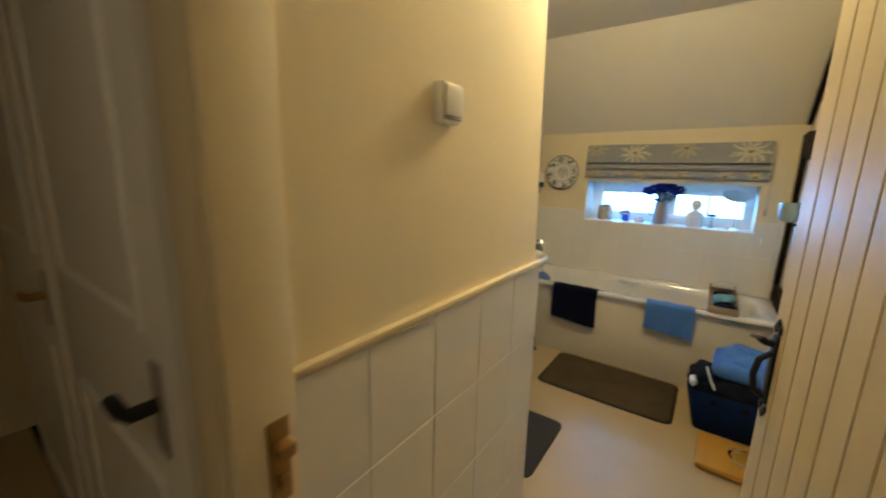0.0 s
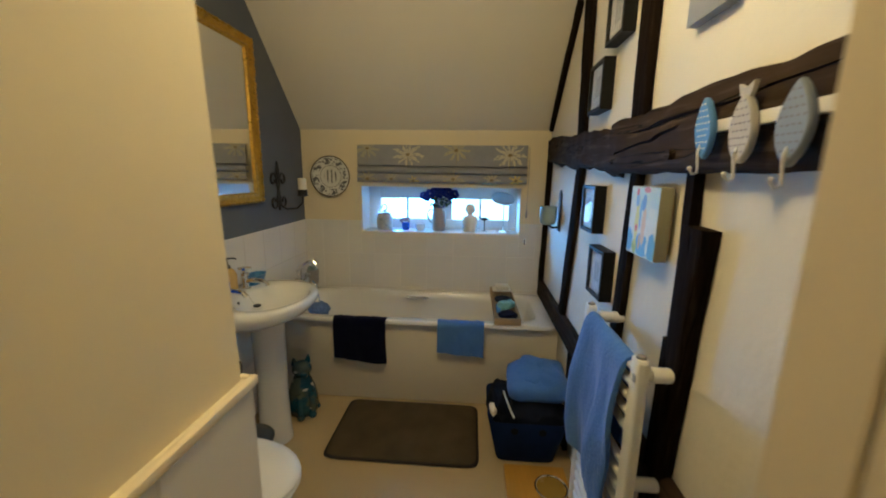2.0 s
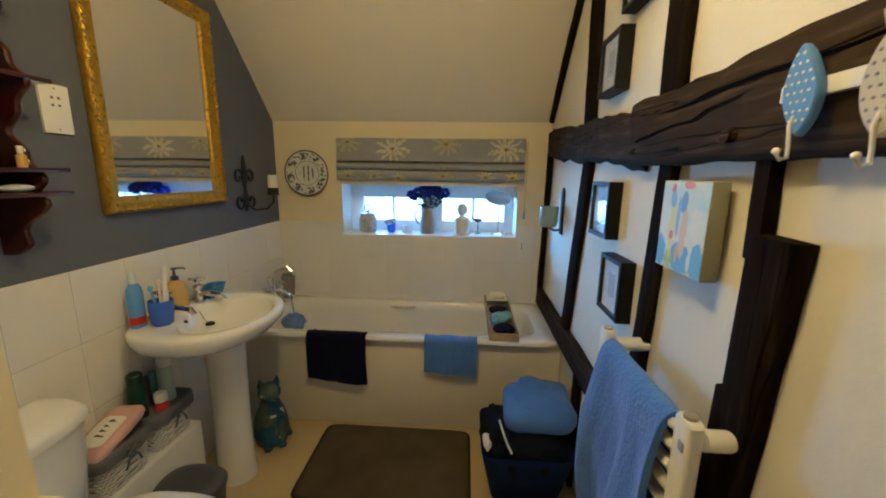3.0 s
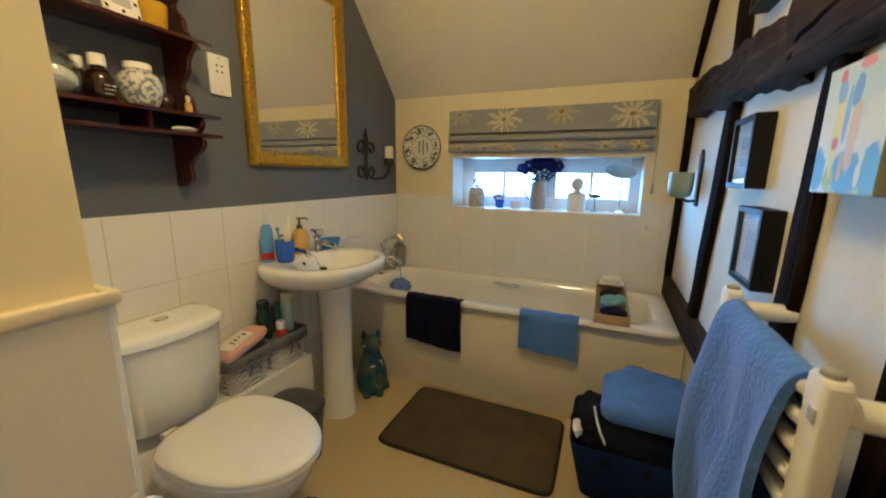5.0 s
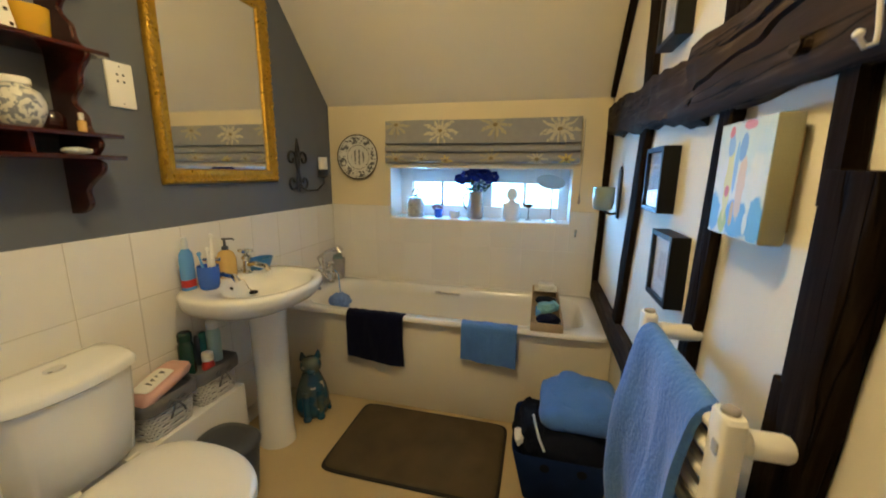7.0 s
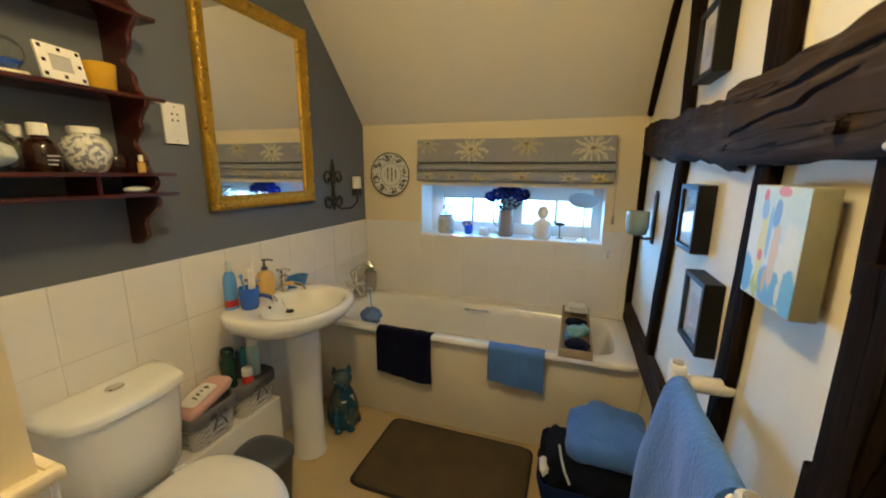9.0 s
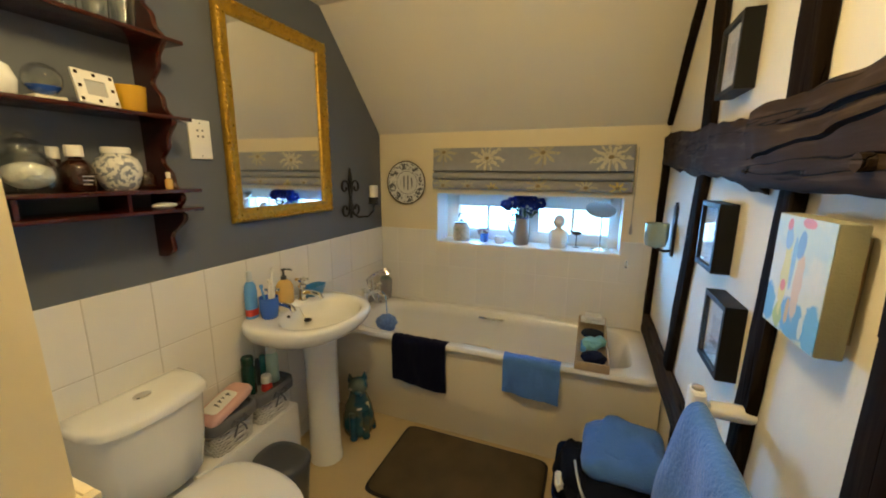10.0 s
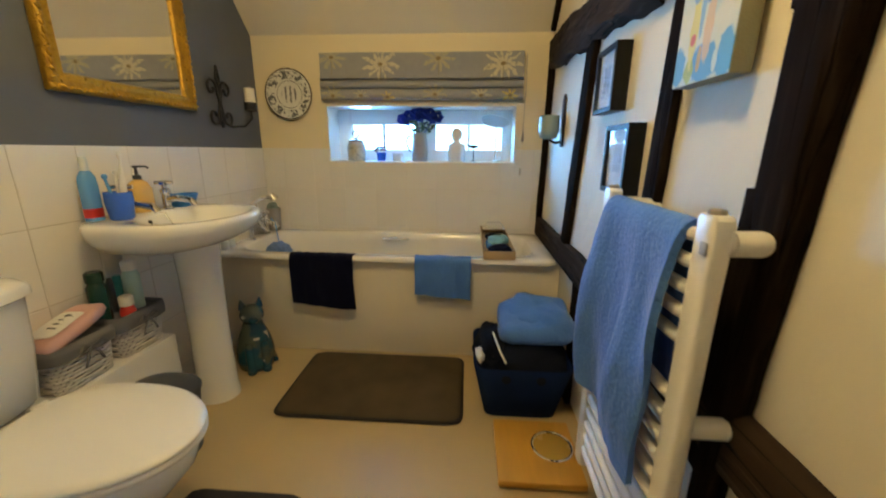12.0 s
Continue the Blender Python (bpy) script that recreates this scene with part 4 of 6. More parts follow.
bot = turned("brown_bottle", SX + 0.005, 1.765, [(0.032, Z1), (0.037, Z1 + 0.006), (0.037, Z1 + 0.06), (0.03, Z1 + 0.078), (0.016, Z1 + 0.088), (0.016, Z1 + 0.094)], M_brown, "dark brown bottle with a white cap on the shelf", "bottle")
part("cap", lathe(B(), SX + 0.005, 1.765, [(0.02, Z1 + 0.0945), (0.02, Z1 + 0.122), (0.018, Z1 + 0.125)], 24), M_plastic, bot, "white screw cap")
for k in range(3):
    part("label_print", boxb(SX + 0.0425, SX + 0.0432, 1.757, 1.785 - 0.004 * k, Z1 + 0.04 - 0.011 * k, Z1 + 0.043 - 0.011 * k), M_lightgrey, bot)
b2 = turned("brown_bottle", SX - 0.045, 1.742, [(0.018, Z1), (0.021, Z1 + 0.006), (0.021, Z1 + 0.075), (0.012, Z1 + 0.088)], M_brown, "slim brown bottle with a white cap on the shelf", "bottle")
part("cap", lathe(B(), SX - 0.045, 1.742, [(0.014, Z1 + 0.0885), (0.014, Z1 + 0.118), (0.012, Z1 + 0.12)], 20), M_plastic, b2, "white cap")
gj = turned("ginger_jar", SX, 1.868, [(0.036, Z1), (0.046, Z1 + 0.012), (0.058, Z1 + 0.045), (0.059, Z1 + 0.07), (0.05, Z1 + 0.092), (0.034, Z1 + 0.102), (0.033, Z1 + 0.108)], M_ginger, "blue and white porcelain ginger jar on the shelf", "jar")
part("lid", lathe(B(), SX, 1.868, [(0.036, Z1 + 0.1085), (0.036, Z1 + 0.122), (0.033, Z1 + 0.126), (0.01, Z1 + 0.126)], 28), M_plastic, gj, "white porcelain lid")
turned("green_glass_pot", SX - 0.02, 1.948, [(0.026, Z1), (0.032, Z1 + 0.01), (0.032, Z1 + 0.04), (0.022, Z1 + 0.055), (0.02, Z1 + 0.055), (0.028, Z1 + 0.04), (0.028, Z1 + 0.012)], M_brown, "small dark glass pot on the shelf", "pot")
sb = turned("scent_bottle", SX + 0.04, 1.985, [(0.010, Z1), (0.011, Z1 + 0.004), (0.011, Z1 + 0.03), (0.005, Z1 + 0.034)], M_amber, "tiny amber scent bottle on the shelf", "bottle", 12)
part("stopper", lathe(B(), SX + 0.04, 1.985, [(0.006, Z1 + 0.0345), (0.007, Z1 + 0.052), (0.004, Z1 + 0.054)], 12), M_wax, sb)
solo("soap_bar", blob(B(), (SX + 0.035, 1.965, 1.3475 + 0.0105), 0.035, 4, (0.7, 1.1, 0.3), 0.03), M_soap, "pale blue soap bar in the low shelf gap", "soap")
ball = turned("glass_globe", SX + 0.01, 1.725, [(max(0.002, 0.040 * math.sin(radians(q))), Z2 + 0.0515 - 0.040 * math.cos(radians(q))) for q in range(12, 180, 12)], M_clear, "glass globe with blue water on a pale base", "ornament")
part("base", boxb(SX - 0.02, SX + 0.04, 1.692, 1.758, Z2, Z2 + 0.0115, 0.003), M_wax, ball)
part("blue_filling", lathe(B(), SX + 0.01, 1.725, [(0.010, Z2 + 0.0155), (0.026, Z2 + 0.0235), (0.034, Z2 + 0.036), (0.004, Z2 + 0.038)], 20), M_bluemug, ball)
turned("white_pot", SX, 1.645, [(0.022, Z2), (0.032, Z2 + 0.01), (0.036, Z2 + 0.04), (0.026, Z2 + 0.07), (0.01, Z2 + 0.082)], M_ceramic, "rounded white china pot on the shelf", "pot")
pf = thing("photo_frame", "white studded photo frame leaning on the shelf", "photo frame", (SX, 1.825, Z2))


def lean(a, b, c):
    return (SX + 0.045 - 0.25 * b - 0.25 * a + c * 0.95, 1.825 + a, Z2 + b * 0.97 + 0.25 * c)


def lean_box(a0, a1, b0, b1, c0, c1):
    bm = B()
    vs = [bm.verts.new(lean(a, b, c)) for a in (a0, a1) for b in (b0, b1) for c in (c0, c1)]
    for q in ((0, 1, 3, 2), (4, 6, 7, 5), (0, 4, 5, 1), (2, 3, 7, 6), (0, 2, 6, 4), (1, 5, 7, 3)):
        bm.faces.new([vs[i] for i in q])
    return bm


bm = B()
for r in ((-0.055, 0.055, 0.002, 0.026), (-0.055, 0.055, 0.068, 0.092), (-0.055, -0.028, 0.026, 0.068), (0.028, 0.055, 0.026, 0.068)):
    vs = [bm.verts.new(lean(a, b, c)) for a in r[:2] for b in r[2:] for c in (0, 0.008)]
    for q in ((0, 1, 3, 2), (4, 6, 7, 5), (0, 4, 5, 1), (2, 3, 7, 6), (0, 2, 6, 4), (1, 5, 7, 3)):
        bm.faces.new([vs[i] for i in q])
part("border", bm, M_plastic, pf)
part("picture", lean_box(-0.028, 0.028, 0.026, 0.068, 0.001, 0.003), M_lightgrey, pf)
for a, b in ((-0.045, 0.012), (0, 0.012), (0.045, 0.012), (-0.045, 0.082), (0, 0.082), (0.045, 0.082), (-0.043, 0.047), (0.043, 0.047)):
    part("stud", lean_box(a - 0.004, a + 0.004, b - 0.004, b + 0.004, 0.008, 0.0105), M_brown, pf)
turned("mustard_pot", SX + 0.01, 1.925, [(0.032, Z2), (0.036, Z2 + 0.004), (0.041, Z2 + 0.075), (0.038, Z2 + 0.075), (0.034, Z2 + 0.01), (0.004, Z2 + 0.008)], M_yellow, "mustard yellow glass pot on the shelf", "pot")
for gy in (1.80, 1.875, 1.945):
    turned("tumbler", SX, gy, [(0.026, Z3), (0.028, Z3 + 0.004), (0.032, Z3 + 0.10), (0.0305, Z3 + 0.10), (0.027, Z3 + 0.012), (0.003, Z3 + 0.011)], M_clear, "clear drinking glass on the top shelf", "glass")

# ---------------------------------------------------------------- sconce
sc = thing("candle_sconce", "black wrought iron wall sconce with a white candle", "sconce", (XL, 3.175, 1.17))
bm = B()
ys = 3.175
w = XL + 0.008
tube(bm, [(w, ys, 1.185), (w, ys, 1.30), (w, ys, 1.40)], 0.008)
tube(bm, [(w, ys, 1.395), (w, ys - 0.014, 1.43), (w, ys, 1.49), (w, ys + 0.014, 1.43), (w, ys, 1.395)], 0.007)
for s in (-1, 1):
    for zc, zz in ((1.385, 1), (1.235, -1)):
        pts = [(w, ys, zc - zz * 0.09), (w, ys + s * 0.012, zc - zz * 0.04)]
        for k in range(16):
            a = radians(200 - k * 26)
            r = 0.044 * (1 - k / 22)
            pts.append((w, ys + s * (0.058 + r * math.cos(a)), zc + zz * (-0.005 + r * math.sin(a) * 1.1)))
        tube(bm, pts, 0.0070, 8)
part("scrollwork", bm, M_black, sc)
bm = B()
cxs, cys = XL + 0.145, 3.225
tube(bm, [(w, ys, 1.22), (XL + 0.05, 3.19, 1.19), (XL + 0.11, 3.21, 1.195), (cxs, cys, 1.235), (cxs, cys, 1.275)], 0.0055, 8)
part("arm", bm, M_black, sc)
part("cup", lathe(B(), cxs, cys, [(0.012, 1.27), (0.036, 1.277), (0.034, 1.281), (0.031, 1.282), (0.031, 1.318), (0.0275, 1.318)], 24), M_black, sc)
part("candle", lathe(B(), cxs, cys, [(0.0265, 1.284), (0.0265, 1.388), (0.022, 1.391), (0.004, 1.387)], 24), M_wax, sc, "half-burnt white candle")

# ---------------------------------------------------------------- basin things
DZ = 0.8365
tb = thing("cleaner_bottle", "light blue plastic bottle with a red label behind the mug", "bottle", (-1.09, 2.305, DZ))
part("body", loft(B(), [superellipse(-1.09, 2.305, 0.020 * k, 0.026 * k, 24, 3, z) for k, z in ((1, DZ), (1, DZ + 0.05), (1, DZ + 0.12), (0.9, DZ + 0.145), (0.5, DZ + 0.165))]), M_bluebottle, tb, sharp=60)
part("label_band", loft(B(), [superellipse(-1.09, 2.305, 0.0206, 0.0266, 24, 3, z) for z in (DZ + 0.012, DZ + 0.042)], caps=False), M_red, tb, "red label band")
part("cap", lathe(B(), -1.09, 2.305, [(0.012, DZ + 0.1655), (0.012, DZ + 0.20), (0.009, DZ + 0.21)], 16), M_soap, tb)
mug = thing("toothbrush_mug", "blue plastic toothbrush mug holding brushes", "mug", (-1.02, 2.335, DZ))
part("cup", lathe(B(), -1.02, 2.335, [(0.03, DZ), (0.035, DZ + 0.006), (0.041, DZ + 0.06), (0.04, DZ + 0.095), (0.0375, DZ + 0.095), (0.038, DZ + 0.06), (0.031, DZ + 0.01), (0.004, DZ + 0.008)], 28), M_bluemug, mug, sharp=60)
for i, (dx, dy, hgt, m) in enumerate(((0.012, 0.012, 0.21, M_plastic), (-0.014, 0.018, 0.15, M_plastic), (-0.01, -0.016, 0.14, M_bluebottle))):
    bm = B()
    tube(bm, [(-1.02, 2.335 + dy * 0.3, DZ + 0.012), (-1.02 + dx, 2.335 + dy, DZ + 0.1), (-1.02 + dx * 1.3, 2.335 + dy * 1.4, DZ + hgt)], 0.006, 8, [0.011 if i == 0 else 0.004, 0.011 if i == 0 else 0.005, 0.004])
    lathe(bm, -1.02 + dx * 1.3, 2.335 + dy * 1.4, [(0.006, DZ + hgt - 0.002), (0.009, DZ + hgt + 0.006), (0.006, DZ + hgt + 0.014)], 10)
    part("toothbrush", bm, m, mug)
sp_ = thing("soap_dispenser", "clear pump bottle of honey coloured liquid soap", "soap dispenser", (-1.095, 2.505, DZ))
part("bottle", loft(B(), [superellipse(-1.095, 2.505, a, b, 28, 3, z) for a, b, z in ((0.028, 0.040, DZ), (0.031, 0.043, DZ + 0.006), (0.031, 0.043, DZ + 0.085), (0.024, 0.03, DZ + 0.11), (0.013, 0.013, DZ + 0.122))]), M_amber, sp_, sharp=60)
bm = lathe(B(), -1.095, 2.505, [(0.014, DZ + 0.1225), (0.014, DZ + 0.138), (0.006, DZ + 0.14), (0.005, DZ + 0.165), (0.011, DZ + 0.168), (0.011, DZ + 0.174)], 16)
tube(bm, [(-1.095, 2.505, DZ + 0.171), (-1.068, 2.52, DZ + 0.171), (-1.06, 2.525, DZ + 0.165)], 0.004, 8)
part("pump", bm, M_darkgrey, sp_, "black pump head")
dish = thing("soap_dish", "blue plastic soap dish on the basin corner", "soap dish", (-1.06, 2.675, DZ))
part("dish", loft(B(), [superellipse(-1.06, 2.675, a, b, 32, 3, z) for a, b, z in ((0.028, 0.045, DZ - 0.004), (0.032, 0.052, DZ + 0.01), (0.042, 0.068, DZ + 0.05), (0.039, 0.065, DZ + 0.05), (0.03, 0.048, DZ + 0.015), (0.004, 0.006, DZ + 0.012))]), plain("cobalt_plastic", (0.02, 0.16, 0.40), 0.3), dish, sharp=60)
bm = B()
tube(bm, [(-1.025, 2.48, 0.836), (-0.985, 2.478, 0.838), (-0.965, 2.478, 0.80), (-0.955, 2.485, 0.785)], 0.0022, 6)
part("plug_chain", bm, M_chrome, basin)
part("plug", lathe(B(), -0.95, 2.49, [(0.006, 0.786), (0.017, 0.782), (0.018, 0.774), (0.006, 0.771)], 18), M_black, basin)
part("overflow", loft(B(), [[(-1.002 + 0.003 * k, 2.42 + 0.010 * math.cos(2 * math.pi * i / 16), 0.808 + 0.010 * math.sin(2 * math.pi * i / 16)) for i in range(16)] for k in (0, 1)]), M_black, basin)

# ---------------------------------------------------------------- pipe boxing, baskets
BZ = 0.345
solo("pipe_boxing", boxb(XL + 0.010, -1.012, YS, 2.452, 0, BZ, 0.004), M_white, "white painted boxing over pipes along the wall", "pipe boxing", **S)


def wicker(y0, y1):
    x0, x1, z0, z1 = XL + 0.016, -1.016, BZ + 0.001, BZ + 0.155
    b = thing("wicker_basket", "white wicker basket with a grey cotton liner and bow", "basket", ((x0 + x1) / 2, (y0 + y1) / 2, BZ), group="wicker baskets")
    cx_, cy_, a, c = (x0 + x1) / 2, (y0 + y1) / 2, (x1 - x0) / 2, (y1 - y0) / 2
    bm = B()
    nw = 64
    for k in range(11):
        z = z0 + 0.008 + k * 0.0125
        f = 0.88 + 0.12 * k / 10
        pts = superellipse(cx_, cy_, (a - 0.008) * f, (c - 0.008) * f, nw, 5, z)
        pts = [Vector(p) + Vector((p[0] - cx_, p[1] - cy_, 0)).normalized() * (0.0028 * (1 if (i // 2 + k) % 2 else -1)) for i, p in enumerate(pts)]
        tube(bm, pts + [pts[0]], 0.0052, 5)
    part("weave", bm, M_wicker, b, sharp=80)
    part("inside", loft(B(), [superellipse(cx_, cy_, (a - 0.010) * f, (c - 0.010) * f, 40, 5, z) for f, z in ((0.86, z0 + 0.001), (0.98, z1 - 0.01))]), M_liner, b, sharp=60)
    bm = B()
    rows = []
    for k, (o, z) in enumerate(((-0.014, z1 - 0.008), (-0.006, z1 + 0.004), (0.004, z1 + 0.002), (0.007, z1 - 0.02), (0.006, z1 - 0.048))):
        rows.append([(p[0] + 0.003 * noise.noise(Vector((p[0] * 30, p[1] * 30, k))), p[1], p[2] + (0.006 * noise.noise(Vector((p[0] * 18, p[1] * 18, 5))) if k == 4 else 0)) for p in superellipse(cx_, cy_, a + o, c + o, 64, 5, z)])
    loft(bm, rows, caps=False)
    part("liner", bm, M_liner, b, sharp=80)
    bm = B()
    xb = x1 + 0.012
    for s in (-1, 1):
        tube(bm, [(xb, cy_, z1 - 0.03), (xb + 0.006, cy_ + s * 0.025, z1 - 0.012), (xb + 0.006, cy_ + s * 0.04, z1 - 0.03), (xb + 0.003, cy_ + s * 0.02, z1 - 0.038), (xb, cy_, z1 - 0.03)], 0.004, 6)
        tube(bm, [(xb, cy_, z1 - 0.03), (xb + 0.004, cy_ + s * 0.02, z1 - 0.06), (xb + 0.002, cy_ + s * 0.03, z1 - 0.085)], 0.0035, 6)
    part("bow", bm, M_liner, b)
    return b


wicker(2.015, 2.225)
wicker(2.232, 2.442)
top = BZ + 0.146
pk = thing("tissue_pack", "pink and white soft pack of tissues on the basket", "tissue pack", (-1.08, 2.11, top))


def pack_ring(a, b, h):
    """Outline of the pack at height h; it leans up against the things behind it."""
    return [(x, y, top + 0.012 + h + 0.30 * (y - 2.11) + 0.12 * (x + 1.08) + 0.004 * noise.noise(Vector((x * 25, y * 25, h * 30)))) for x, y, _ in superellipse(-1.078, 2.115, a, b, 48, 6, 0)]


part("wrapper", loft(B(), [pack_ring(*r) for r in ((0.050, 0.080, 0.0), (0.062, 0.094, 0.008), (0.067, 0.102, 0.022), (0.064, 0.096, 0.040), (0.052, 0.080, 0.047), (0.030, 0.05, 0.049), (0.008, 0.014, 0.0495))]), M_pink, pk, sharp=60)
part("paper_panel", loft(B(), [[(x + 0.006, y - 0.02, z + 0.0012) for x, y, z in pack_ring(*r)] for r in ((0.044, 0.058, 0.0465), (0.043, 0.057, 0.0485), (0.02, 0.03, 0.0505))]), M_plastic, pk, "white printed panel")
for k in range(4):
    yk = 2.072 + 0.018 * k
    zk = top + 0.0695 + 0.30 * (yk - 2.11) + 0.002
    part("print", box(B(), -1.078, -1.048, yk, yk + (0.012 if k % 2 else 0.007), zk - 0.004, zk + 0.0015), M_darkgrey, pk)


def can(name, x, y, r, h, m, label, cat, cap=None, capm=None):
    t = thing(name, label, cat, (x, y, top - 0.06))
    part("body", lathe(B(), x, y, [(r * 0.9, top - 0.06), (r, top - 0.055), (r, top + h - 0.02), (r * 0.75, top + h - 0.004), (r * 0.6, top + h)], 24), m, t)
    if cap:
        part("cap", lathe(B(), x, y, [(r * cap, top + h + 0.0005), (r * cap, top + h + 0.03), (r * cap * 0.8, top + h + 0.036)], 20), capm, t)
    return t


can("shaving_can", -1.10, 2.262, 0.029, 0.14, M_green, "tall dark green spray can standing in a basket", "spray can", 0.9, M_green)
can("hair_brush", -1.12, 2.33, 0.011, 0.13, M_darkgrey, "slim black handled brush in a basket", "brush")
can("roll_on", -1.055, 2.315, 0.025, 0.035, M_red, "red roll-on bottle with a white cap in a basket", "bottle", 0.9, M_plastic)
can("cream_tube", -1.088, 2.385, 0.028, 0.145, plain("pale_mint_plastic", (0.42, 0.60, 0.55), 0.35), "pale mint tube standing in a basket", "tube", 0.85, M_plastic)
can("teal_bottle", -1.13, 2.37, 0.018, 0.09, M_teal, "teal shampoo bottle in a basket", "bottle", 0.8, M_teal)
can("clear_bottle", -1.12, 2.42, 0.02, 0.16, M_lightgrey, "greyish clear bottle in a basket", "bottle", 0.7, M_plastic)

# ---------------------------------------------------------------- bin, cat, mats
pb = thing("pedal_bin", "dark grey plastic bin with a domed lid", "bin", (-0.885, 2.205, 0))
part("body", loft(B(), [superellipse(-0.885, 2.205, a, b, 40, 2.6, z) for a, b, z in ((0.088, 0.075, 0), (0.092, 0.08, 0.006), (0.115, 0.092, 0.245))]), M_darkgrey, pb)
part("lid", loft(B(), [superellipse(-0.885, 2.205, a, b, 40, 2.6, z) for a, b, z in ((0.12, 0.096, 0.2455), (0.121, 0.097, 0.258), (0.112, 0.09, 0.27), (0.07, 0.055, 0.279), (0.01, 0.01, 0.281))]), M_darkgrey, pb, sharp=60)

CAT = (-0.892, 2.785)


def cat_point(u, v, z):
    """u sideways across the cat, v out towards its face."""
    return (CAT[0] + 0.80 * u + 0.60 * v, CAT[1] + 0.60 * u - 0.80 * v, z)


def cat_ring(a, b, z, v=0.0, n=28):
    return [cat_point(a * math.cos(2 * math.pi * i / n), v + b * math.sin(2 * math.pi * i / n), z) for i in range(n)]


bm = loft(B(), [cat_ring(*r) for r in ((0.066, 0.070, 0.0), (0.082, 0.088, 0.012), (0.090, 0.094, 0.055), (0.086, 0.088, 0.11), (0.074, 0.074, 0.165, 0.006), (0.058, 0.060, 0.21, 0.010), (0.046, 0.048, 0.24, 0.012), (0.042, 0.044, 0.252, 0.014))])
blob(bm, cat_point(0, 0.022, 0.292), 0.057, 3, (1.0, 0.95, 0.86), 0.03)
for s in (-1, 1):
    loft(bm, [[cat_point(s * (0.034 + 0.1 * k) + w_ * math.cos(2 * math.pi * i / 10), 0.012 + 0.35 * w_ * math.sin(2 * math.pi * i / 10), z) for i in range(10)] for w_, z, k in ((0.021, 0.318, 0), (0.014, 0.342, 0.04), (0.003, 0.368, 0.08))])
    blob(bm, cat_point(s * 0.034, 0.092, 0.018), 0.023, 5 + s, (1.0, 1.0, 0.8), 0.05, 2)
    tube(bm, [cat_point(s * 0.034, 0.072, 0.16), cat_point(s * 0.036, 0.086, 0.09), cat_point(s * 0.034, 0.086, 0.018)], 0.019, 10)
tube(bm, [cat_point(0.05, -0.06, 0.02), cat_point(0.085, -0.02, 0.022), cat_point(0.082, 0.035, 0.026)], 0.014, 8)
blob(bm, cat_point(0, 0.074, 0.276), 0.021, 8, (1.2, 0.9, 0.75), 0.03, 2)
solo("cat_ornament", bm, M_cat, "mottled blue glazed pottery cat with white patches on the floor", "ornament", sharp=70)


def bathmat(name, x0, x1, y0, y1, m, label, cut=None):
    t = thing(name, label, "bath mat", ((x0 + x1) / 2, (y0 + y1) / 2, 0))
    cx_, cy_, a, b = (x0 + x1) / 2, (y0 + y1) / 2, (x1 - x0) / 2, (y1 - y0) / 2
    if cut:
        r = 0.04
        bm = B()
        ring = [(x0, y0 + r), (x0 + 0.01, y0 + 0.01), (x0 + r, y0), (x1 - r, y0), (x1 - 0.01, y0 + 0.01), (x1, y0 + r), (x1, y1 - r), (x1 - 0.01, y1 - 0.01), (x1 - r, y1), (x0 + r, y1), (x0 + 0.01, y1 - 0.01), (x0, y1 - r)]
        lo = [bm.verts.new((x, y, 0.001)) for x, y in ring]
        hi = [bm.verts.new((x, y, 0.012)) for x, y in ring]
        n = len(ring)
        for i in range(n):
            bm.faces.new((lo[i], lo[(i + 1) % n], hi[(i + 1) % n], hi[i]))
        bm.faces.new(lo)
        bm.faces.new(hi)
        part("rug", bm, m, t)
        return t
    rings = [superellipse(cx_, cy_, a - i, b - i, 120, 14, z) for i, z in ((0.002, 0.001), (0, 0.006), (0.003, 0.011), (0.014, 0.0115))]
    part("binding", loft(B(), rings), M_matedge, t, "dark stitched edge")
    rings = [superellipse(cx_, cy_, a - i, b - i, 120, 14, z) for i, z in ((0.013, 0.0116), (0.016, 0.016), (0.03, 0.0175), (0.1, 0.0178), (0.2, 0.0178))]
    part("plush_top", loft(B(), rings), m, t, sharp=60)
    return t


bathmat("bath_mat", -0.636, 0.168, 2.412, 2.925, M_mat, "thick brown-grey bath mat with dark stitched edge on the floor")
bathmat("toilet_mat", -0.70, -0.325, 1.57, 2.055, M_greymat, "charcoal toilet mat in front of the toilet", cut=(0, 0))

# ---------------------------------------------------------------- bath towels and taps
tw = solo("hand_towel", drape(B(), [(Y0 - 0.010, 0.30), (Y0 - 0.013, 0.45), (Y0 - 0.015, 0.54), (Y0 - 0.008, 0.566), (Y0 + 0.03, 0.568), (Y0 + 0.055, 0.562), (Y0 + 0.075, 0.53), (Y0 + 0.085, 0.48)], -0.73, 0.325, 34, 0.012, 1.0, hem=-0.03), M_navytowel, "navy terry hand towel hung over the bath edge", "towel", sharp=80)
tw = solo("hand_towel", drape(B(), [(Y0 - 0.010, 0.365), (Y0 - 0.013, 0.45), (Y0 - 0.015, 0.54), (Y0 - 0.008, 0.566), (Y0 + 0.03, 0.568), (Y0 + 0.055, 0.562), (Y0 + 0.075, 0.53), (Y0 + 0.085, 0.49)], -0.09, 0.28, 34, 0.012, 4.0, hem=-0.022), M_bluetowel, "mid-blue terry hand towel hung over the bath edge", "towel", sharp=80)
mx_ = thing("bath_mixer", "chrome bath mixer tap with a shower handset", "tap", (-1.10, 3.30, RZ))
bm = B()
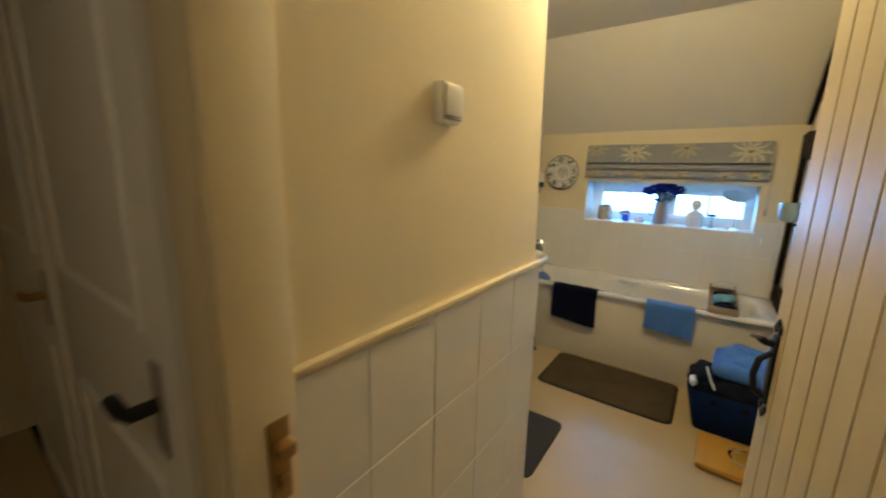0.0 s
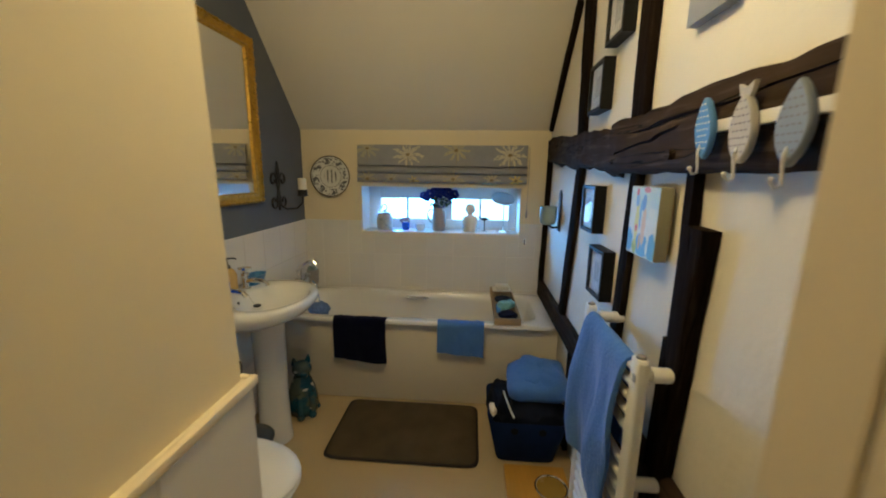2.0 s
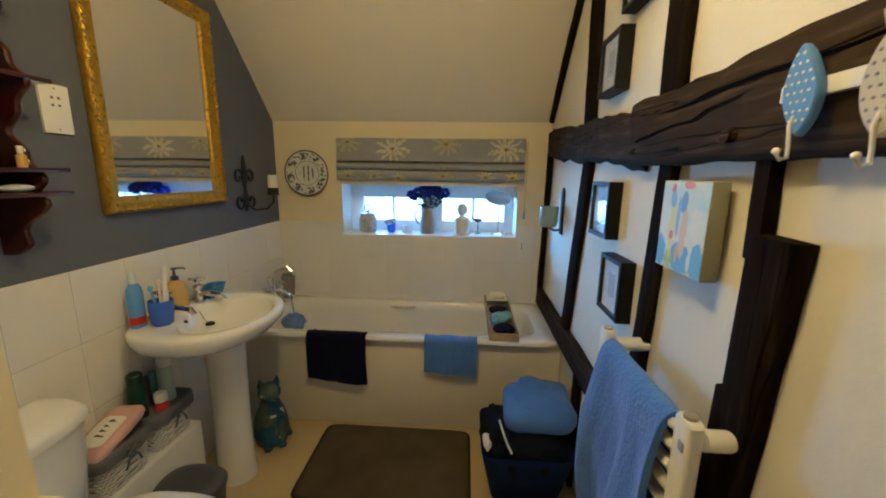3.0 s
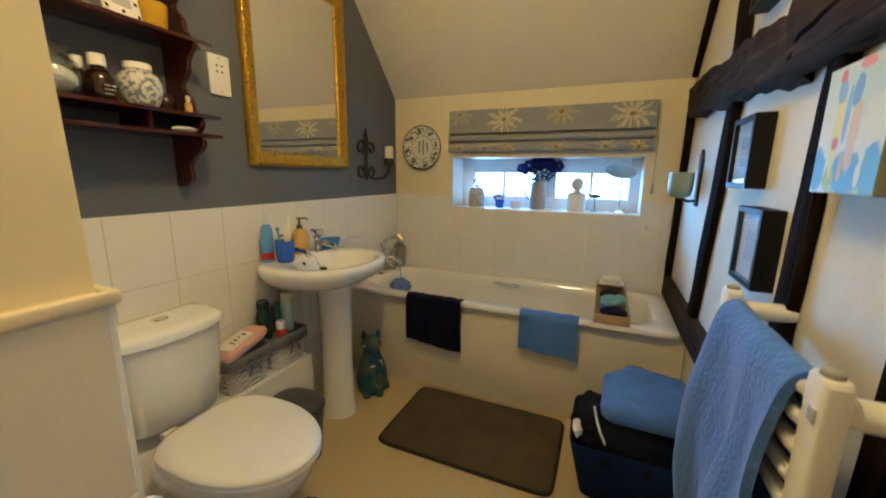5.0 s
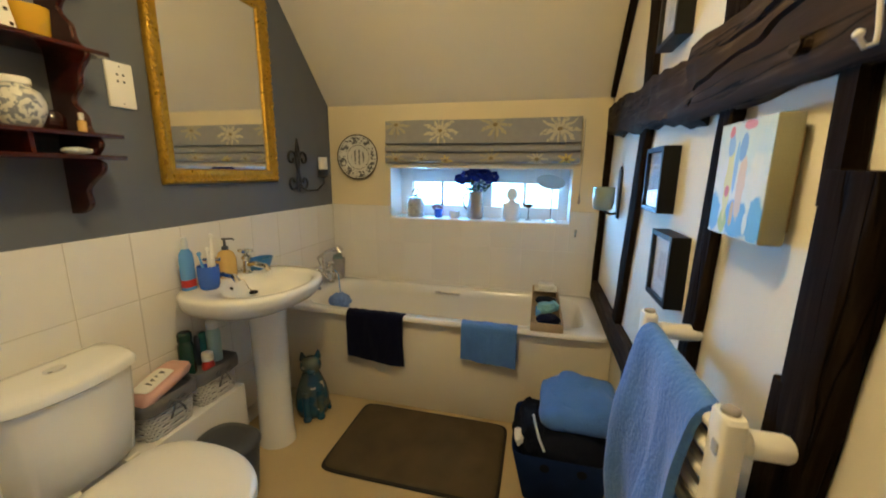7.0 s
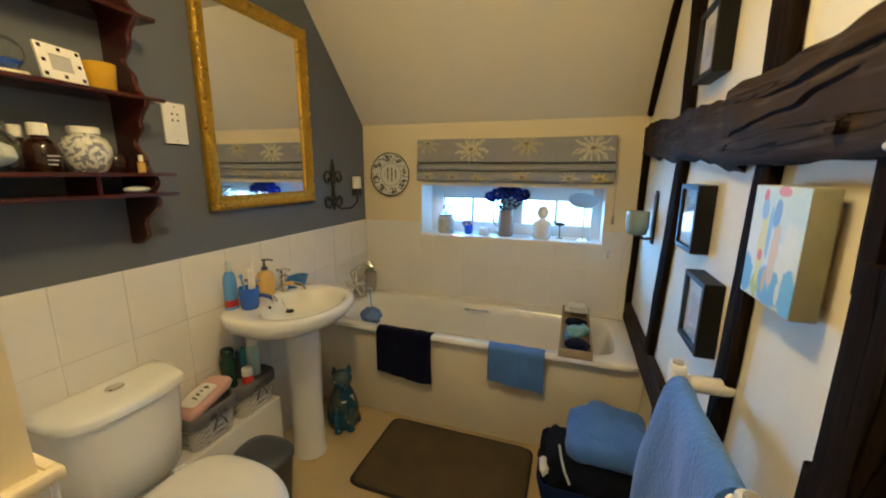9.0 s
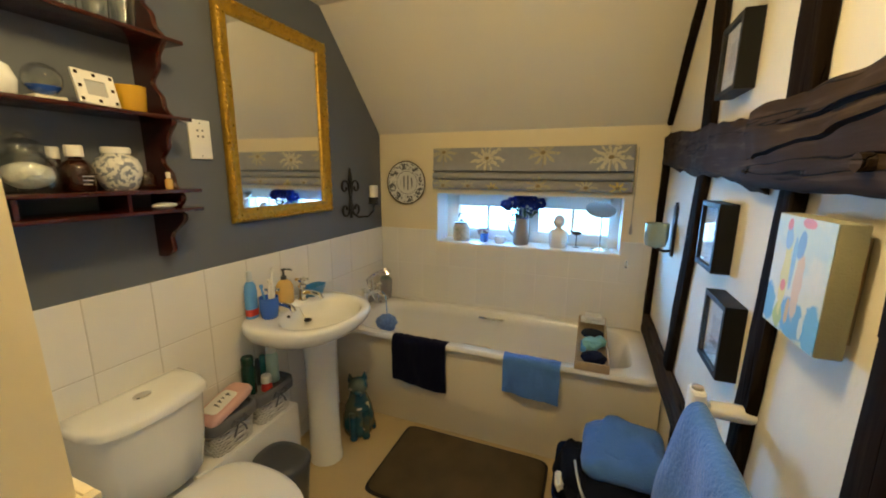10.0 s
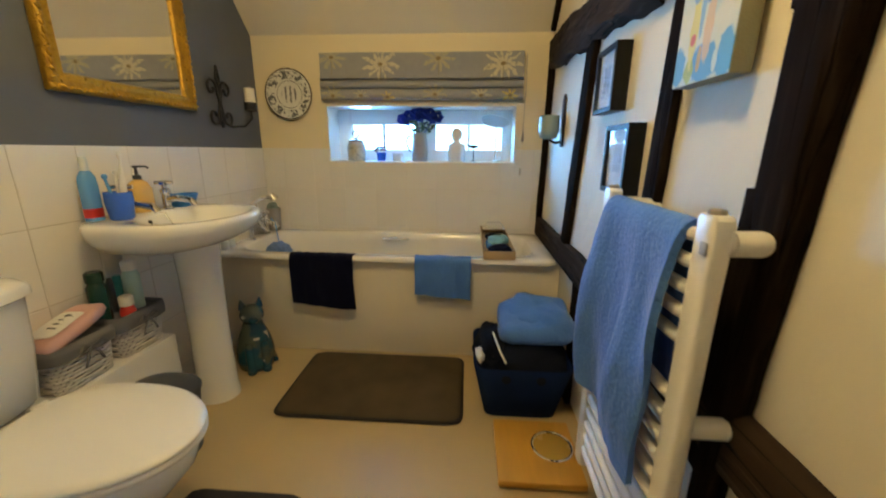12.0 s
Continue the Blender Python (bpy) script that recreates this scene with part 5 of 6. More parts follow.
for y in (3.22, 3.38):
    lathe(bm, -1.105, y, [(0.028, RZ), (0.028, RZ + 0.008), (0.016, RZ + 0.014), (0.015, RZ + 0.07), (0.022, RZ + 0.08), (0.022, RZ + 0.125), (0.012, RZ + 0.13)], 20)
    for a in range(4):
        d = Vector((math.cos(a * math.pi / 2), math.sin(a * math.pi / 2), 0)) * 0.032
        tube(bm, [(-1.105, y, RZ + 0.14), (-1.105 + d.x, y + d.y, RZ + 0.14)], 0.007, 8)
    lathe(bm, -1.105, y, [(0.012, RZ + 0.13), (0.014, RZ + 0.147), (0.006, RZ + 0.152)], 14)
tube(bm, [(-1.105, 3.22, RZ + 0.095), (-1.105, 3.30, RZ + 0.10), (-1.105, 3.38, RZ + 0.095)], 0.018, 14)
tube(bm, [(-1.105, 3.30, RZ + 0.095), (-1.05, 3.30, RZ + 0.10), (-1.0, 3.30, RZ + 0.085), (-0.985, 3.30, RZ + 0.06)], 0.015, 14)
tube(bm, [(-1.105, 3.30, RZ + 0.10), (-1.105, 3.30, RZ + 0.20)], 0.011, 12)
part("body", bm, M_chrome, mx_)
bm = B()
tube(bm, [(-1.105, 3.24, RZ + 0.20), (-1.105, 3.30, RZ + 0.215), (-1.09, 3.36, RZ + 0.23), (-1.06, 3.40, RZ + 0.235)], 0.011, 12, [0.009, 0.012, 0.012, 0.014])
tube(bm, [(-1.06, 3.40, RZ + 0.25), (-1.045, 3.41, RZ + 0.215)], 0.03, 18, [0.018, 0.036])
part("handset", bm, M_chrome, mx_, "chrome and white shower handset")
bm = B()
tube(bm, [(-1.105, 3.24, RZ + 0.20), (-1.06, 3.20, RZ + 0.16), (-1.03, 3.22, RZ + 0.08), (-1.04, 3.27, RZ + 0.05), (-1.08, 3.29, RZ + 0.06), (-1.10, 3.30, RZ + 0.08)], 0.006, 8)
part("hose", bm, M_chrome, mx_)
pot = turned("bath_pot", -1.098, 3.488, [(0.030, RZ + 0.001), (0.036, RZ + 0.008), (0.045, RZ + 0.15), (0.042, RZ + 0.15), (0.034, RZ + 0.02), (0.004, RZ + 0.018)], M_stone, "grey pot of bath things in the corner of the bath", "pot")
part("flannel", blob(B(), (-1.10, 3.485, RZ + 0.155), 0.034, 6, (1, 1, 0.9), 0.35), M_sage, pot, "crumpled green flannel")
sq = thing("bath_sponge", "blue net sponge hanging from the bath tap", "sponge", (-0.945, 3.22, 0.45))
part("net", blob(B(), (-0.940, 3.215, 0.492), 0.068, 11, (1, 0.9, 0.85), 0.3), M_net, sq, sharp=80)
part("cord", tube(B(), [(-0.942, 3.222, 0.54), (-0.99, 3.29, RZ + 0.088), (-1.02, 3.30, RZ + 0.115)], 0.003, 6), M_bluebottle, sq)
for y, h in ((2.985, 0.08), (3.04, 0.11)):
    turned("clear_bath_bottle", -1.115, y, [(0.018, RZ + 0.001), (0.02, RZ + 0.005), (0.02, RZ + h * 0.7), (0.01, RZ + h * 0.85), (0.01, RZ + h)], M_soap, "small pale plastic bottle on the bath rim", "bottle", 16)

tray = thing("bath_tray", "pale wooden bath tray full of sponges and bottles", "bath tray", (0.325, 3.2, RZ))
cx0, cx1 = 0.25, 0.405
part("floor", boxb(cx0 + 0.008, cx1 - 0.008, 2.925, 3.545, RZ + 0.002, RZ + 0.008), M_wood, tray)
for x in (cx0, cx1 - 0.008):
    part("side", boxb(x, x + 0.008, 2.917, 3.55, RZ + 0.002, RZ + 0.045, 0.002), M_wood, tray)
for y in (2.909, 3.545):
    part("end", boxb(cx0, cx1, y, y + 0.008, RZ + 0.002, RZ + 0.045, 0.002), M_wood, tray)
tz = RZ + 0.008
solo("flannel", blob(B(), (0.335, 2.995, tz + 0.026), 0.06, 12, (1, 0.95, 0.42), 0.3), M_navytowel, "crumpled navy flannel in the bath tray", "flannel")
solo("bath_puff", blob(B(), (0.325, 3.14, tz + 0.034), 0.048, 14, (1, 1, 0.72), 0.22), M_aqua, "aqua net bath puff in the tray", "bath puff")
solo("bath_puff", blob(B(), (0.365, 3.19, tz + 0.03), 0.036, 15, (0.9, 1, 0.8), 0.2), M_aqua, "small aqua bath puff in the tray", "bath puff")
solo("nail_brush", boxb(0.272, 0.30, 3.09, 3.19, tz, tz + 0.03, 0.006), M_bluebottle, "light blue nail brush in the tray", "nail brush")
solo("dark_cloth", blob(B(), (0.33, 3.31, tz + 0.02), 0.065, 17, (0.95, 1.0, 0.28), 0.2), M_navycloth, "dark folded cloth in the bath tray", "cloth")
solo("folded_paper", boxb(0.262, 0.398, 3.42, 3.52, RZ + 0.047, RZ + 0.056, 0.003), M_paper, "folded white paper lying across the tray end", "paper")
solo("white_tub", boxb(0.285, 0.38, 3.43, 3.51, RZ + 0.0565, RZ + 0.085, 0.008), M_plastic, "white tub on the end of the bath tray", "tub")

# ---------------------------------------------------------------- laundry basket
lb = thing("laundry_basket", "navy fabric basket stuffed with dark laundry", "laundry basket", (0.40, 2.62, 0))
x0, x1, y0, y1 = 0.205, 0.60, 2.435, 2.80


def brect(i, z, dx=0.0, dy=0.0):
    return rrect(x0 + i + dx, x1 - i - dx, y0 + i + dy, y1 - i - dy, z, 9, 64)


part("body", loft(B(), [brect(0.055, 0.0), brect(0.05, 0.006), brect(0.0, 0.245), brect(0.002, 0.25), brect(0.01, 0.245), brect(0.05, 0.06)]), M_navybox, lb, sharp=60)
for x in (0.335, 0.47):
    part("handle_hole", loft(B(), [[(x + 0.018 * math.cos(2 * math.pi * k / 20), y0 + 0.0065 + dy, 0.205 + 0.018 * math.sin(2 * math.pi * k / 20)) for k in range(20)] for dy in (0.004, -0.002)]), M_navycloth, lb)
solo("dark_laundry", blob(B(), (0.42, 2.61, 0.225), 0.2, 21, (0.9, 0.82, 0.48), 0.16, 4), M_navycloth, "crumpled navy laundry heaped in the basket", "laundry")
solo("dark_laundry", blob(B(), (0.285, 2.62, 0.25), 0.1, 23, (0.75, 1.5, 0.85), 0.25, 4), M_navycloth, "dark garment hanging over the basket edge", "laundry")
solo("white_sock", blob(B(), (0.232, 2.53, 0.262), 0.03, 25, (0.7, 1.5, 0.9), 0.3), M_plastic, "white cloth poking out of the laundry", "sock")
solo("patterned_strap", tube(B(), [(0.285, 2.56, 0.345), (0.295, 2.50, 0.335), (0.31, 2.46, 0.31), (0.33, 2.445, 0.275)], 0.005, 8), M_soap, "pale blue patterned strap lying on the laundry", "strap")


def folded(bm, cx, cy, z, a, b, h, seed, tilt=0.0, slope=0.0):
    """One soft fold of thick towelling: a low cushion with uneven edges and a sagging top."""
    rings = []
    for ins, t in ((0.03, 0.0), (0.008, 0.1), (0.0, 0.35), (0.002, 0.6), (0.012, 0.82), (0.032, 0.95), (0.06, 1.0), (0.09, 1.01), (0.115, 1.0)):
        row = []
        for p in superellipse(0, 0, a - ins, b - ins * 0.95, 96, 4.2, h * t):
            x, y = p[0] * math.cos(tilt) - p[1] * math.sin(tilt), p[0] * math.sin(tilt) + p[1] * math.cos(tilt)
            q = Vector((x * 8, y * 8, p[2] * 8 + seed))
            o = 0.016 * noise.noise(q) + 0.007 * noise.noise(q * 3.1)
            d = Vector((x, y, 0)).normalized()
            row.append((cx + x + d.x * o, cy + y + d.y * o, z + p[2] + slope * (y + 0.5 * x) * t + t * (0.028 * noise.noise(q * 0.8 + Vector((4, 0, 0))) + 0.009 * noise.noise(q * 2.5))))
        rings.append(row)
    return loft(bm, rings)


bm = folded(B(), 0.462, 2.645, 0.312, 0.160, 0.138, 0.098, 31.0, 0.05, 0.13)
folded(bm, 0.478, 2.672, 0.362, 0.126, 0.108, 0.066, 35.0, -0.16, 0.26)
solo("folded_towel", bm, M_bluetowel, "thick folded mid-blue towel on the laundry basket", "towel", sharp=70)

# ---------------------------------------------------------------- bathroom scales
sca = thing("bathroom_scales", "light bamboo bathroom scales with a round steel dial", "scales", (0.432, 2.275, 0))
part("platform", boxb(0.288, 0.576, 2.13, 2.425, 0.012, 0.038, 0.005), M_bamboo, sca)
for x in (0.32, 0.545):
    for y in (2.16, 2.395):
        part("foot", lathe(B(), x, y, [(0.014, 0), (0.014, 0.0118)], 16), M_darkgrey, sca)
part("dial_rim", lathe(B(), 0.492, 2.292, [(0.066, 0.0382), (0.074, 0.0385), (0.075, 0.0415), (0.070, 0.0432), (0.066, 0.041)], 40, caps=False), M_chrome, sca, "round steel rim")
part("dial", lathe(B(), 0.492, 2.292, [(0.0665, 0.0383), (0.0665, 0.0392)], 40), plain("amber_dial_card", (0.42, 0.27, 0.06), 0.25), sca, "brownish glass dial")

# ---------------------------------------------------------------- towel radiator
rad = thing("towel_radiator", "white ladder towel radiator on the timbered wall", "radiator", (0.525, 1.88, 0.18))
RX = 0.525
for y in (1.687, 2.085):
    part("upright", loft(B(), [superellipse(RX, y, 0.0165 * k, 0.025 * k, 24, 3.6, z) for k, z in ((0.8, 0.18), (1, 0.186), (1, 0.982), (0.85, 0.988))]), M_plastic, rad)
    part("cap", lathe(B(), RX, y, [(0.012, 0.9882), (0.012, 0.994), (0.009, 0.996)], 16), M_stone, rad)
    for z in (0.945, 0.30):
        end = XR - 0.001 if y > 2 else XR - 0.036
        part("bracket", tube(B(), [(RX + 0.014, y, z), (RX + 0.024, y, z), (RX + 0.026, y, z), (end - 0.008, y, z), (end, y, z)], 0.019, 20, [0.0165, 0.0165, 0.0195, 0.0195, 0.0165]), M_plastic, rad)
part("bracket", tube(B(), [(RX + 0.016, 1.687, 0.63), (RX + 0.05, 1.687, 0.63), (0.602, 1.687, 0.63)], 0.018, 18), M_plastic, rad)
part("air_vent", boxb(RX - 0.019, RX - 0.0155, 1.668, 1.684, 0.93, 0.95, 0.002), M_lightgrey, rad, "small grey air vent")
bz = [0.952 - 0.043 * k for k in range(5)] + [0.675 - 0.043 * k for k in range(11)]
for z in bz:
    part("bar", tube(B(), [(RX, 1.70, z), (RX - 0.006, 1.73, z), (RX - 0.008, 1.88, z), (RX - 0.006, 2.04, z), (RX, 2.072, z)], 0.0115, 12), M_plastic, rad)
bm = drape(B(), [(RX - 0.040, 0.465), (RX - 0.048, 0.55), (RX - 0.046, 0.70), (RX - 0.040, 0.86), (RX - 0.030, 0.955), (RX - 0.008, 0.984), (RX + 0.016, 0.972), (RX + 0.026, 0.93), (RX + 0.030, 0.80), (RX + 0.032, 0.62)], 1.725, 0.325, 72, 0.028, 6.0, swap=True, thick=0.014, ripple=0.25, hem=0.03)
solo("bath_towel", bm, M_bluetowel, "large mid-blue bath towel hung over the towel radiator", "towel", sharp=80)

# ---------------------------------------------------------------- pictures on the timbered wall
for a0, b0 in ((2.24, 1.915), (2.405, 1.69), (2.37, 1.195), (2.21, 0.955)):
    f_ = thing("picture_frame", "black box frame with a small pencil sketch on white card", "picture frame", (XR, a0 + 0.085, b0), group="small black picture frames")
    a1, b1 = a0 + 0.175, b0 + 0.195
    part("frame", framing(B(), on_right, a0, a1, b0, b1, [(0.0, 0.001), (0, 0.046), (0.001, 0.047), (0.014, 0.047), (0.015, 0.046), (0.015, 0.004)]), M_blackframe, f_)
    part("card", slab(B(), on_right, a0 + 0.014, a1 - 0.014, b0 + 0.014, b1 - 0.014, 0.001, 0.034), M_paper, f_)
    part("sketch", slab(B(), on_right, a0 + 0.06, a1 - 0.06, b0 + 0.06, b1 - 0.055, 0.0342, 0.035), M_lightgrey, f_)
    g = part("glass", slab(B(), on_right, a0 + 0.0152, a1 - 0.0152, b0 + 0.0152, b1 - 0.0152, 0.0395, 0.0415), M_glass, f_)
    g.visible_shadow = False

cv = thing("small_canvas", "small plain-edged grey canvas hung above the rail", "picture", (XR, 1.76, 1.785))
part("canvas", slab(B(), on_right, 1.685, 1.845, 1.785, 1.985, 0.003, 0.03, 0.002), plain("slate_grey_canvas", (0.30, 0.31, 0.33), 0.8, bump=0.4, bscale=260), cv)
art = thing("canvas_picture", "deep canvas painted with two bright abstract birds", "picture", (XR, 1.915, 1.205))
A0, A1, C0, C1, D = 1.825, 2.004, 1.20, 1.401, 0.049
part("canvas", slab(B(), on_right, A0, A1, C0, C1, 0.014, D, 0.003), M_canvas, art)
part("stretcher", slab(B(), on_right, A0 + 0.02, A1 - 0.02, C0 + 0.02, C1 - 0.02, 0.001, 0.0138), M_wood, art, "bare wooden stretcher")
M_face, N, L, bs, sp, mth, mix, nz = nodes_mat("oil_painted_birds", 0.6)
uu = mth("DIVIDE", mth("SUBTRACT", (A1 - A0) / 2, sp.outputs[1]), A1 - A0)
vv = mth("DIVIDE", sp.outputs[2], C1 - C0)
wob = mth("MULTIPLY", mth("SUBTRACT", nz(38), 0.5), 0.9)
col = mix((0.60, 0.60, 0.44), (0.70, 0.70, 0.60), nz(28))
col = mix(col, mix((0.36, 0.56, 0.62), (0.66, 0.66, 0.50), nz(22)), ramp(N, L, nz(12), 0.45, 0.6))
for u, v, su, sv, c in ((0.08, 0.17, 0.14, 0.20, (0.10, 0.35, 0.58)), (0.55, 0.14, 0.30, 0.19, (0.09, 0.33, 0.56)), (0.90, 0.14, 0.16, 0.20, (0.10, 0.36, 0.60)), (0.30, 0.10, 0.10, 0.13, (0.40, 0.46, 0.12)), (0.30, 0.46, 0.085, 0.34, (0.68, 0.60, 0.20)), (0.28, 0.78, 0.08, 0.11, (0.22, 0.40, 0.58)), (0.25, 0.89, 0.055, 0.05, (0.62, 0.14, 0.15)),
                        (0.30, 0.37, 0.06, 0.06, (0.64, 0.13, 0.13)), (0.56, 0.42, 0.085, 0.34, (0.66, 0.46, 0.28)), (0.52, 0.75, 0.085, 0.14, (0.14, 0.30, 0.54)), (0.58, 0.93, 0.12, 0.05, (0.66, 0.20, 0.20)), (0.42, 0.60, 0.04, 0.25, (0.22, 0.42, 0.58)), (0.74, 0.13, 0.045, 0.11, (0.66, 0.68, 0.60)), (0.46, 0.17, 0.04, 0.13, (0.62, 0.38, 0.16))):
    du, dv = mth("DIVIDE", mth("SUBTRACT", uu, u), su), mth("DIVIDE", mth("SUBTRACT", vv, v), sv)
    r = mth("ADD", mth("SQRT", mth("ADD", mth("MULTIPLY", du, du), mth("MULTIPLY", dv, dv))), wob)
    col = mix(col, c, mth("MULTIPLY", ramp(N, L, mth("SUBTRACT", 1.0, r), 0.0, 0.22), 0.92))
L.new(col, bs.inputs["Base Color"])
part("painted_face", slab(B(), on_right, A0 + 0.001, A1 - 0.001, C0 + 0.001, C1 - 0.001, D + 0.0002, D + 0.001), M_face, art)

vs = thing("votive_holder", "black iron wall plaque holding a sage green glass cup", "candle holder", (XR, 3.14, 1.09))
part("backplate", slab(B(), on_right, 3.115, 3.165, 1.095, 1.33, 0.001, 0.012, 0.004), M_black, vs)
part("finial", tube(B(), [(XR - 0.006, 3.14, 1.325), (XR - 0.006, 3.14, 1.345)], 0.006, 8), M_black, vs)
bm = tube(B(), [(XR - 0.01, 3.14, 1.12), (XR - 0.04, 3.14, 1.115), (XR - 0.07, 3.14, 1.13)], 0.006, 8)
part("bracket", bm, M_black, vs)
part("cup", lathe(B(), XR - 0.075, 3.14, [(0.02, 1.132), (0.042, 1.14), (0.05, 1.17), (0.05, 1.245), (0.047, 1.245), (0.046, 1.17), (0.03, 1.146), (0.004, 1.144)], 28), M_sage, vs, "sage green glass cup", sharp=60)

# ---------------------------------------------------------------- fish hooks
FX = XR - 0.052
fh_ = thing("fish_hook_rack", "white coat rack with spotted wooden fish and white hooks", "coat rack", (FX, 1.5, 1.45))
part("rail", boxb(FX - 0.009, FX + 0.003, 1.20, 1.684, 1.517, 1.540, 0.002), M_white, fh_)


def fish(y, zc, h, w, m, dm, lean_, tail):
    bm = B()
    ring = []
    n = 40
    for i in range(n):
        t = i / n * 2 * math.pi
        s = math.cos(t)
        v = s * 0.5
        u = 0.5 * math.sin(t) * (1 - 0.25 * max(0, s)) * (abs(math.sin(t)) ** (0.2 if tail else 0.55))
        ring.append((u * w, v * h * 0.86 - 0.07 * h))
    # tail at the top
    body = [(FX - 0.0095, y + u + lean_ * v, zc + v) for u, v in ring]
    rings = [[(p[0] - d, y + (p[1] - y) * k, zc + (p[2] - zc) * k) for p in body] for d, k in ((0, 0.94), (0.003, 1.0), (0.011, 1.0), (0.014, 0.94))]
    loft(bm, rings)
    tl = [(-0.10, 0.27), (-0.24, 0.37), (-0.32, 0.50), (-0.16, 0.46), (0.0, 0.43), (0.16, 0.46), (0.32, 0.50), (0.24, 0.37), (0.10, 0.27)]
    if tail:
        loft(bm, [[(FX - d, y + a * w + lean_ * b * h, zc + b * h) for a, b in tl] for d in (0.0125, 0.0205)])
    fb = part("fish", bm, m, fh_)
    bm = B()
    for i in range(-3, 4):
        for k in range(-5, 4):
            a, b = (i + 0.5 * (k % 2)) * 0.011, k * 0.0125
            if (a / (w * 0.40)) ** 2 + ((b + 0.008) / (h * 0.38)) ** 2 < 1:
                loft(bm, [[(FX - 0.0236 - d, y + a + lean_ * b + 0.0022 * math.cos(2 * math.pi * q / 8), zc + b + 0.0022 * math.sin(2 * math.pi * q / 8)) for q in range(8)] for d in (0, 0.0006)])
    part("spot_pattern", bm, dm, fb)
    bm = tube(B(), [(FX - 0.022, y, zc - h * 0.30), (FX - 0.026, y, zc - h * 0.40), (FX - 0.022, y, zc - h * 0.5 - 0.016), (FX - 0.022, y, zc - h * 0.5 - 0.028), (FX - 0.031, y, zc - h * 0.5 - 0.031), (FX - 0.037, y, zc - h * 0.5 - 0.022)], 0.0026, 8)
    blob(bm, (FX - 0.0375, y, zc - h * 0.5 - 0.019), 0.005, 3, rough=0.0, sub=2)
    part("hook", bm, M_white, fh_)


fish(1.635, 1.536, 0.142, 0.056, M_fishblue, M_dot, 0.12, False)
fish(1.521, 1.522, 0.138, 0.060, M_fishgrey, M_dotgrey, 0.05, True)
fish(1.41, 1.518, 0.148, 0.062, M_fishslate, M_dotgrey, 0.0, False)
fish(1.305, 1.520, 0.14, 0.062, M_fishblue, M_dot, 0.05, False)

# ---------------------------------------------------------------- window sill things
SZ, SY = WZ0 + 0.0045, 3.655
j1 = turned("storage_jar", -0.575, SY, [(0.05, SZ), (0.058, SZ + 0.006), (0.06, SZ + 0.09), (0.05, SZ + 0.115), (0.044, SZ + 0.12)], M_pottery, "patterned pottery jar with a wire loop on the sill", "jar")
part("lid", lathe(B(), -0.575, SY, [(0.05, SZ + 0.1205), (0.05, SZ + 0.128), (0.012, SZ + 0.14), (0.012, SZ + 0.15)], 24), M_stone, j1)
part("loop", tube(B(), arc((-0.575, SY, SZ + 0.17), 0.02, -80, 200, 14, "xz"), 0.004, 8), M_black, j1)
fp = turned("flower_pot", -0.41, SY, [(0.022, SZ), (0.026, SZ + 0.004), (0.031, SZ + 0.055), (0.028, SZ + 0.055), (0.022, SZ + 0.01)], M_bluemug, "little blue pot of dried flowers on the sill", "flower pot")
bm = B()
for k in range(26):
    a, e = random.uniform(0, 6.28), random.uniform(0.2, 1.4)
    r = random.uniform(0.025, 0.066)
    blob(bm, (-0.41 + r * math.cos(a) * math.cos(e), SY + r * math.sin(a) * math.cos(e), SZ + 0.055 + 0.035 * math.sin(e)), 0.011, k, (1, 1, 0.7), 0.3, 1)
part("flowers", bm, plain("dusty_mauve_petals", (0.26, 0.17, 0.20), 0.8), fp, "dusty mauve dried flowers")
turned("tealight_cup", -0.297, SY - 0.01, [(0.030, SZ), (0.034, SZ + 0.004), (0.036, SZ + 0.05), (0.033, SZ + 0.05), (0.03, SZ + 0.012), (0.004, SZ + 0.01)], M_ceramic, "small white china cup on the sill", "cup")
jug = thing("flower_jug", "grey stoneware jug of blue artificial flowers on the sill", "jug", (-0.155, SY, SZ))
part("jug_body", lathe(B(), -0.155, SY, [(0.044, SZ), (0.05, SZ + 0.006), (0.054, SZ + 0.06), (0.05, SZ + 0.13), (0.044, SZ + 0.16), (0.05, SZ + 0.178), (0.047, SZ + 0.178), (0.040, SZ + 0.16), (0.046, SZ + 0.12), (0.004, SZ + 0.10)], 32), M_stone, jug, sharp=60)
part("handle", tube(B(), [(-0.20, SY, SZ + 0.155), (-0.225, SY, SZ + 0.16), (-0.24, SY, SZ + 0.135), (-0.238, SY, SZ + 0.10), (-0.222, SY, SZ + 0.07), (-0.203, SY, SZ + 0.06)], 0.007, 10), M_stone, jug)
bm = B()
rng = random.Random(5)
for k in range(60):
    a = rng.uniform(0, 2 * math.pi)
    r = rng.uniform(0.0, 0.075)
    z = SZ + 0.175 + rng.uniform(0.0, 0.07)
    c = Vector((-0.155 + r * math.cos(a), SY + r * math.sin(a) * 0.8, z))
    d = Vector((math.cos(a), math.sin(a), rng.uniform(-0.3, 0.8))).normalized()
    s = d.orthogonal().normalized()
    ln = rng.uniform(0.025, 0.045)
    v = [bm.verts.new(p) for p in (c, c + d * ln * 0.5 + s * 0.01, c + d * ln, c + d * ln * 0.5 - s * 0.01)]
    bm.faces.new(v)
part("foliage", bm, M_leaf, jug, "dull green leaves")
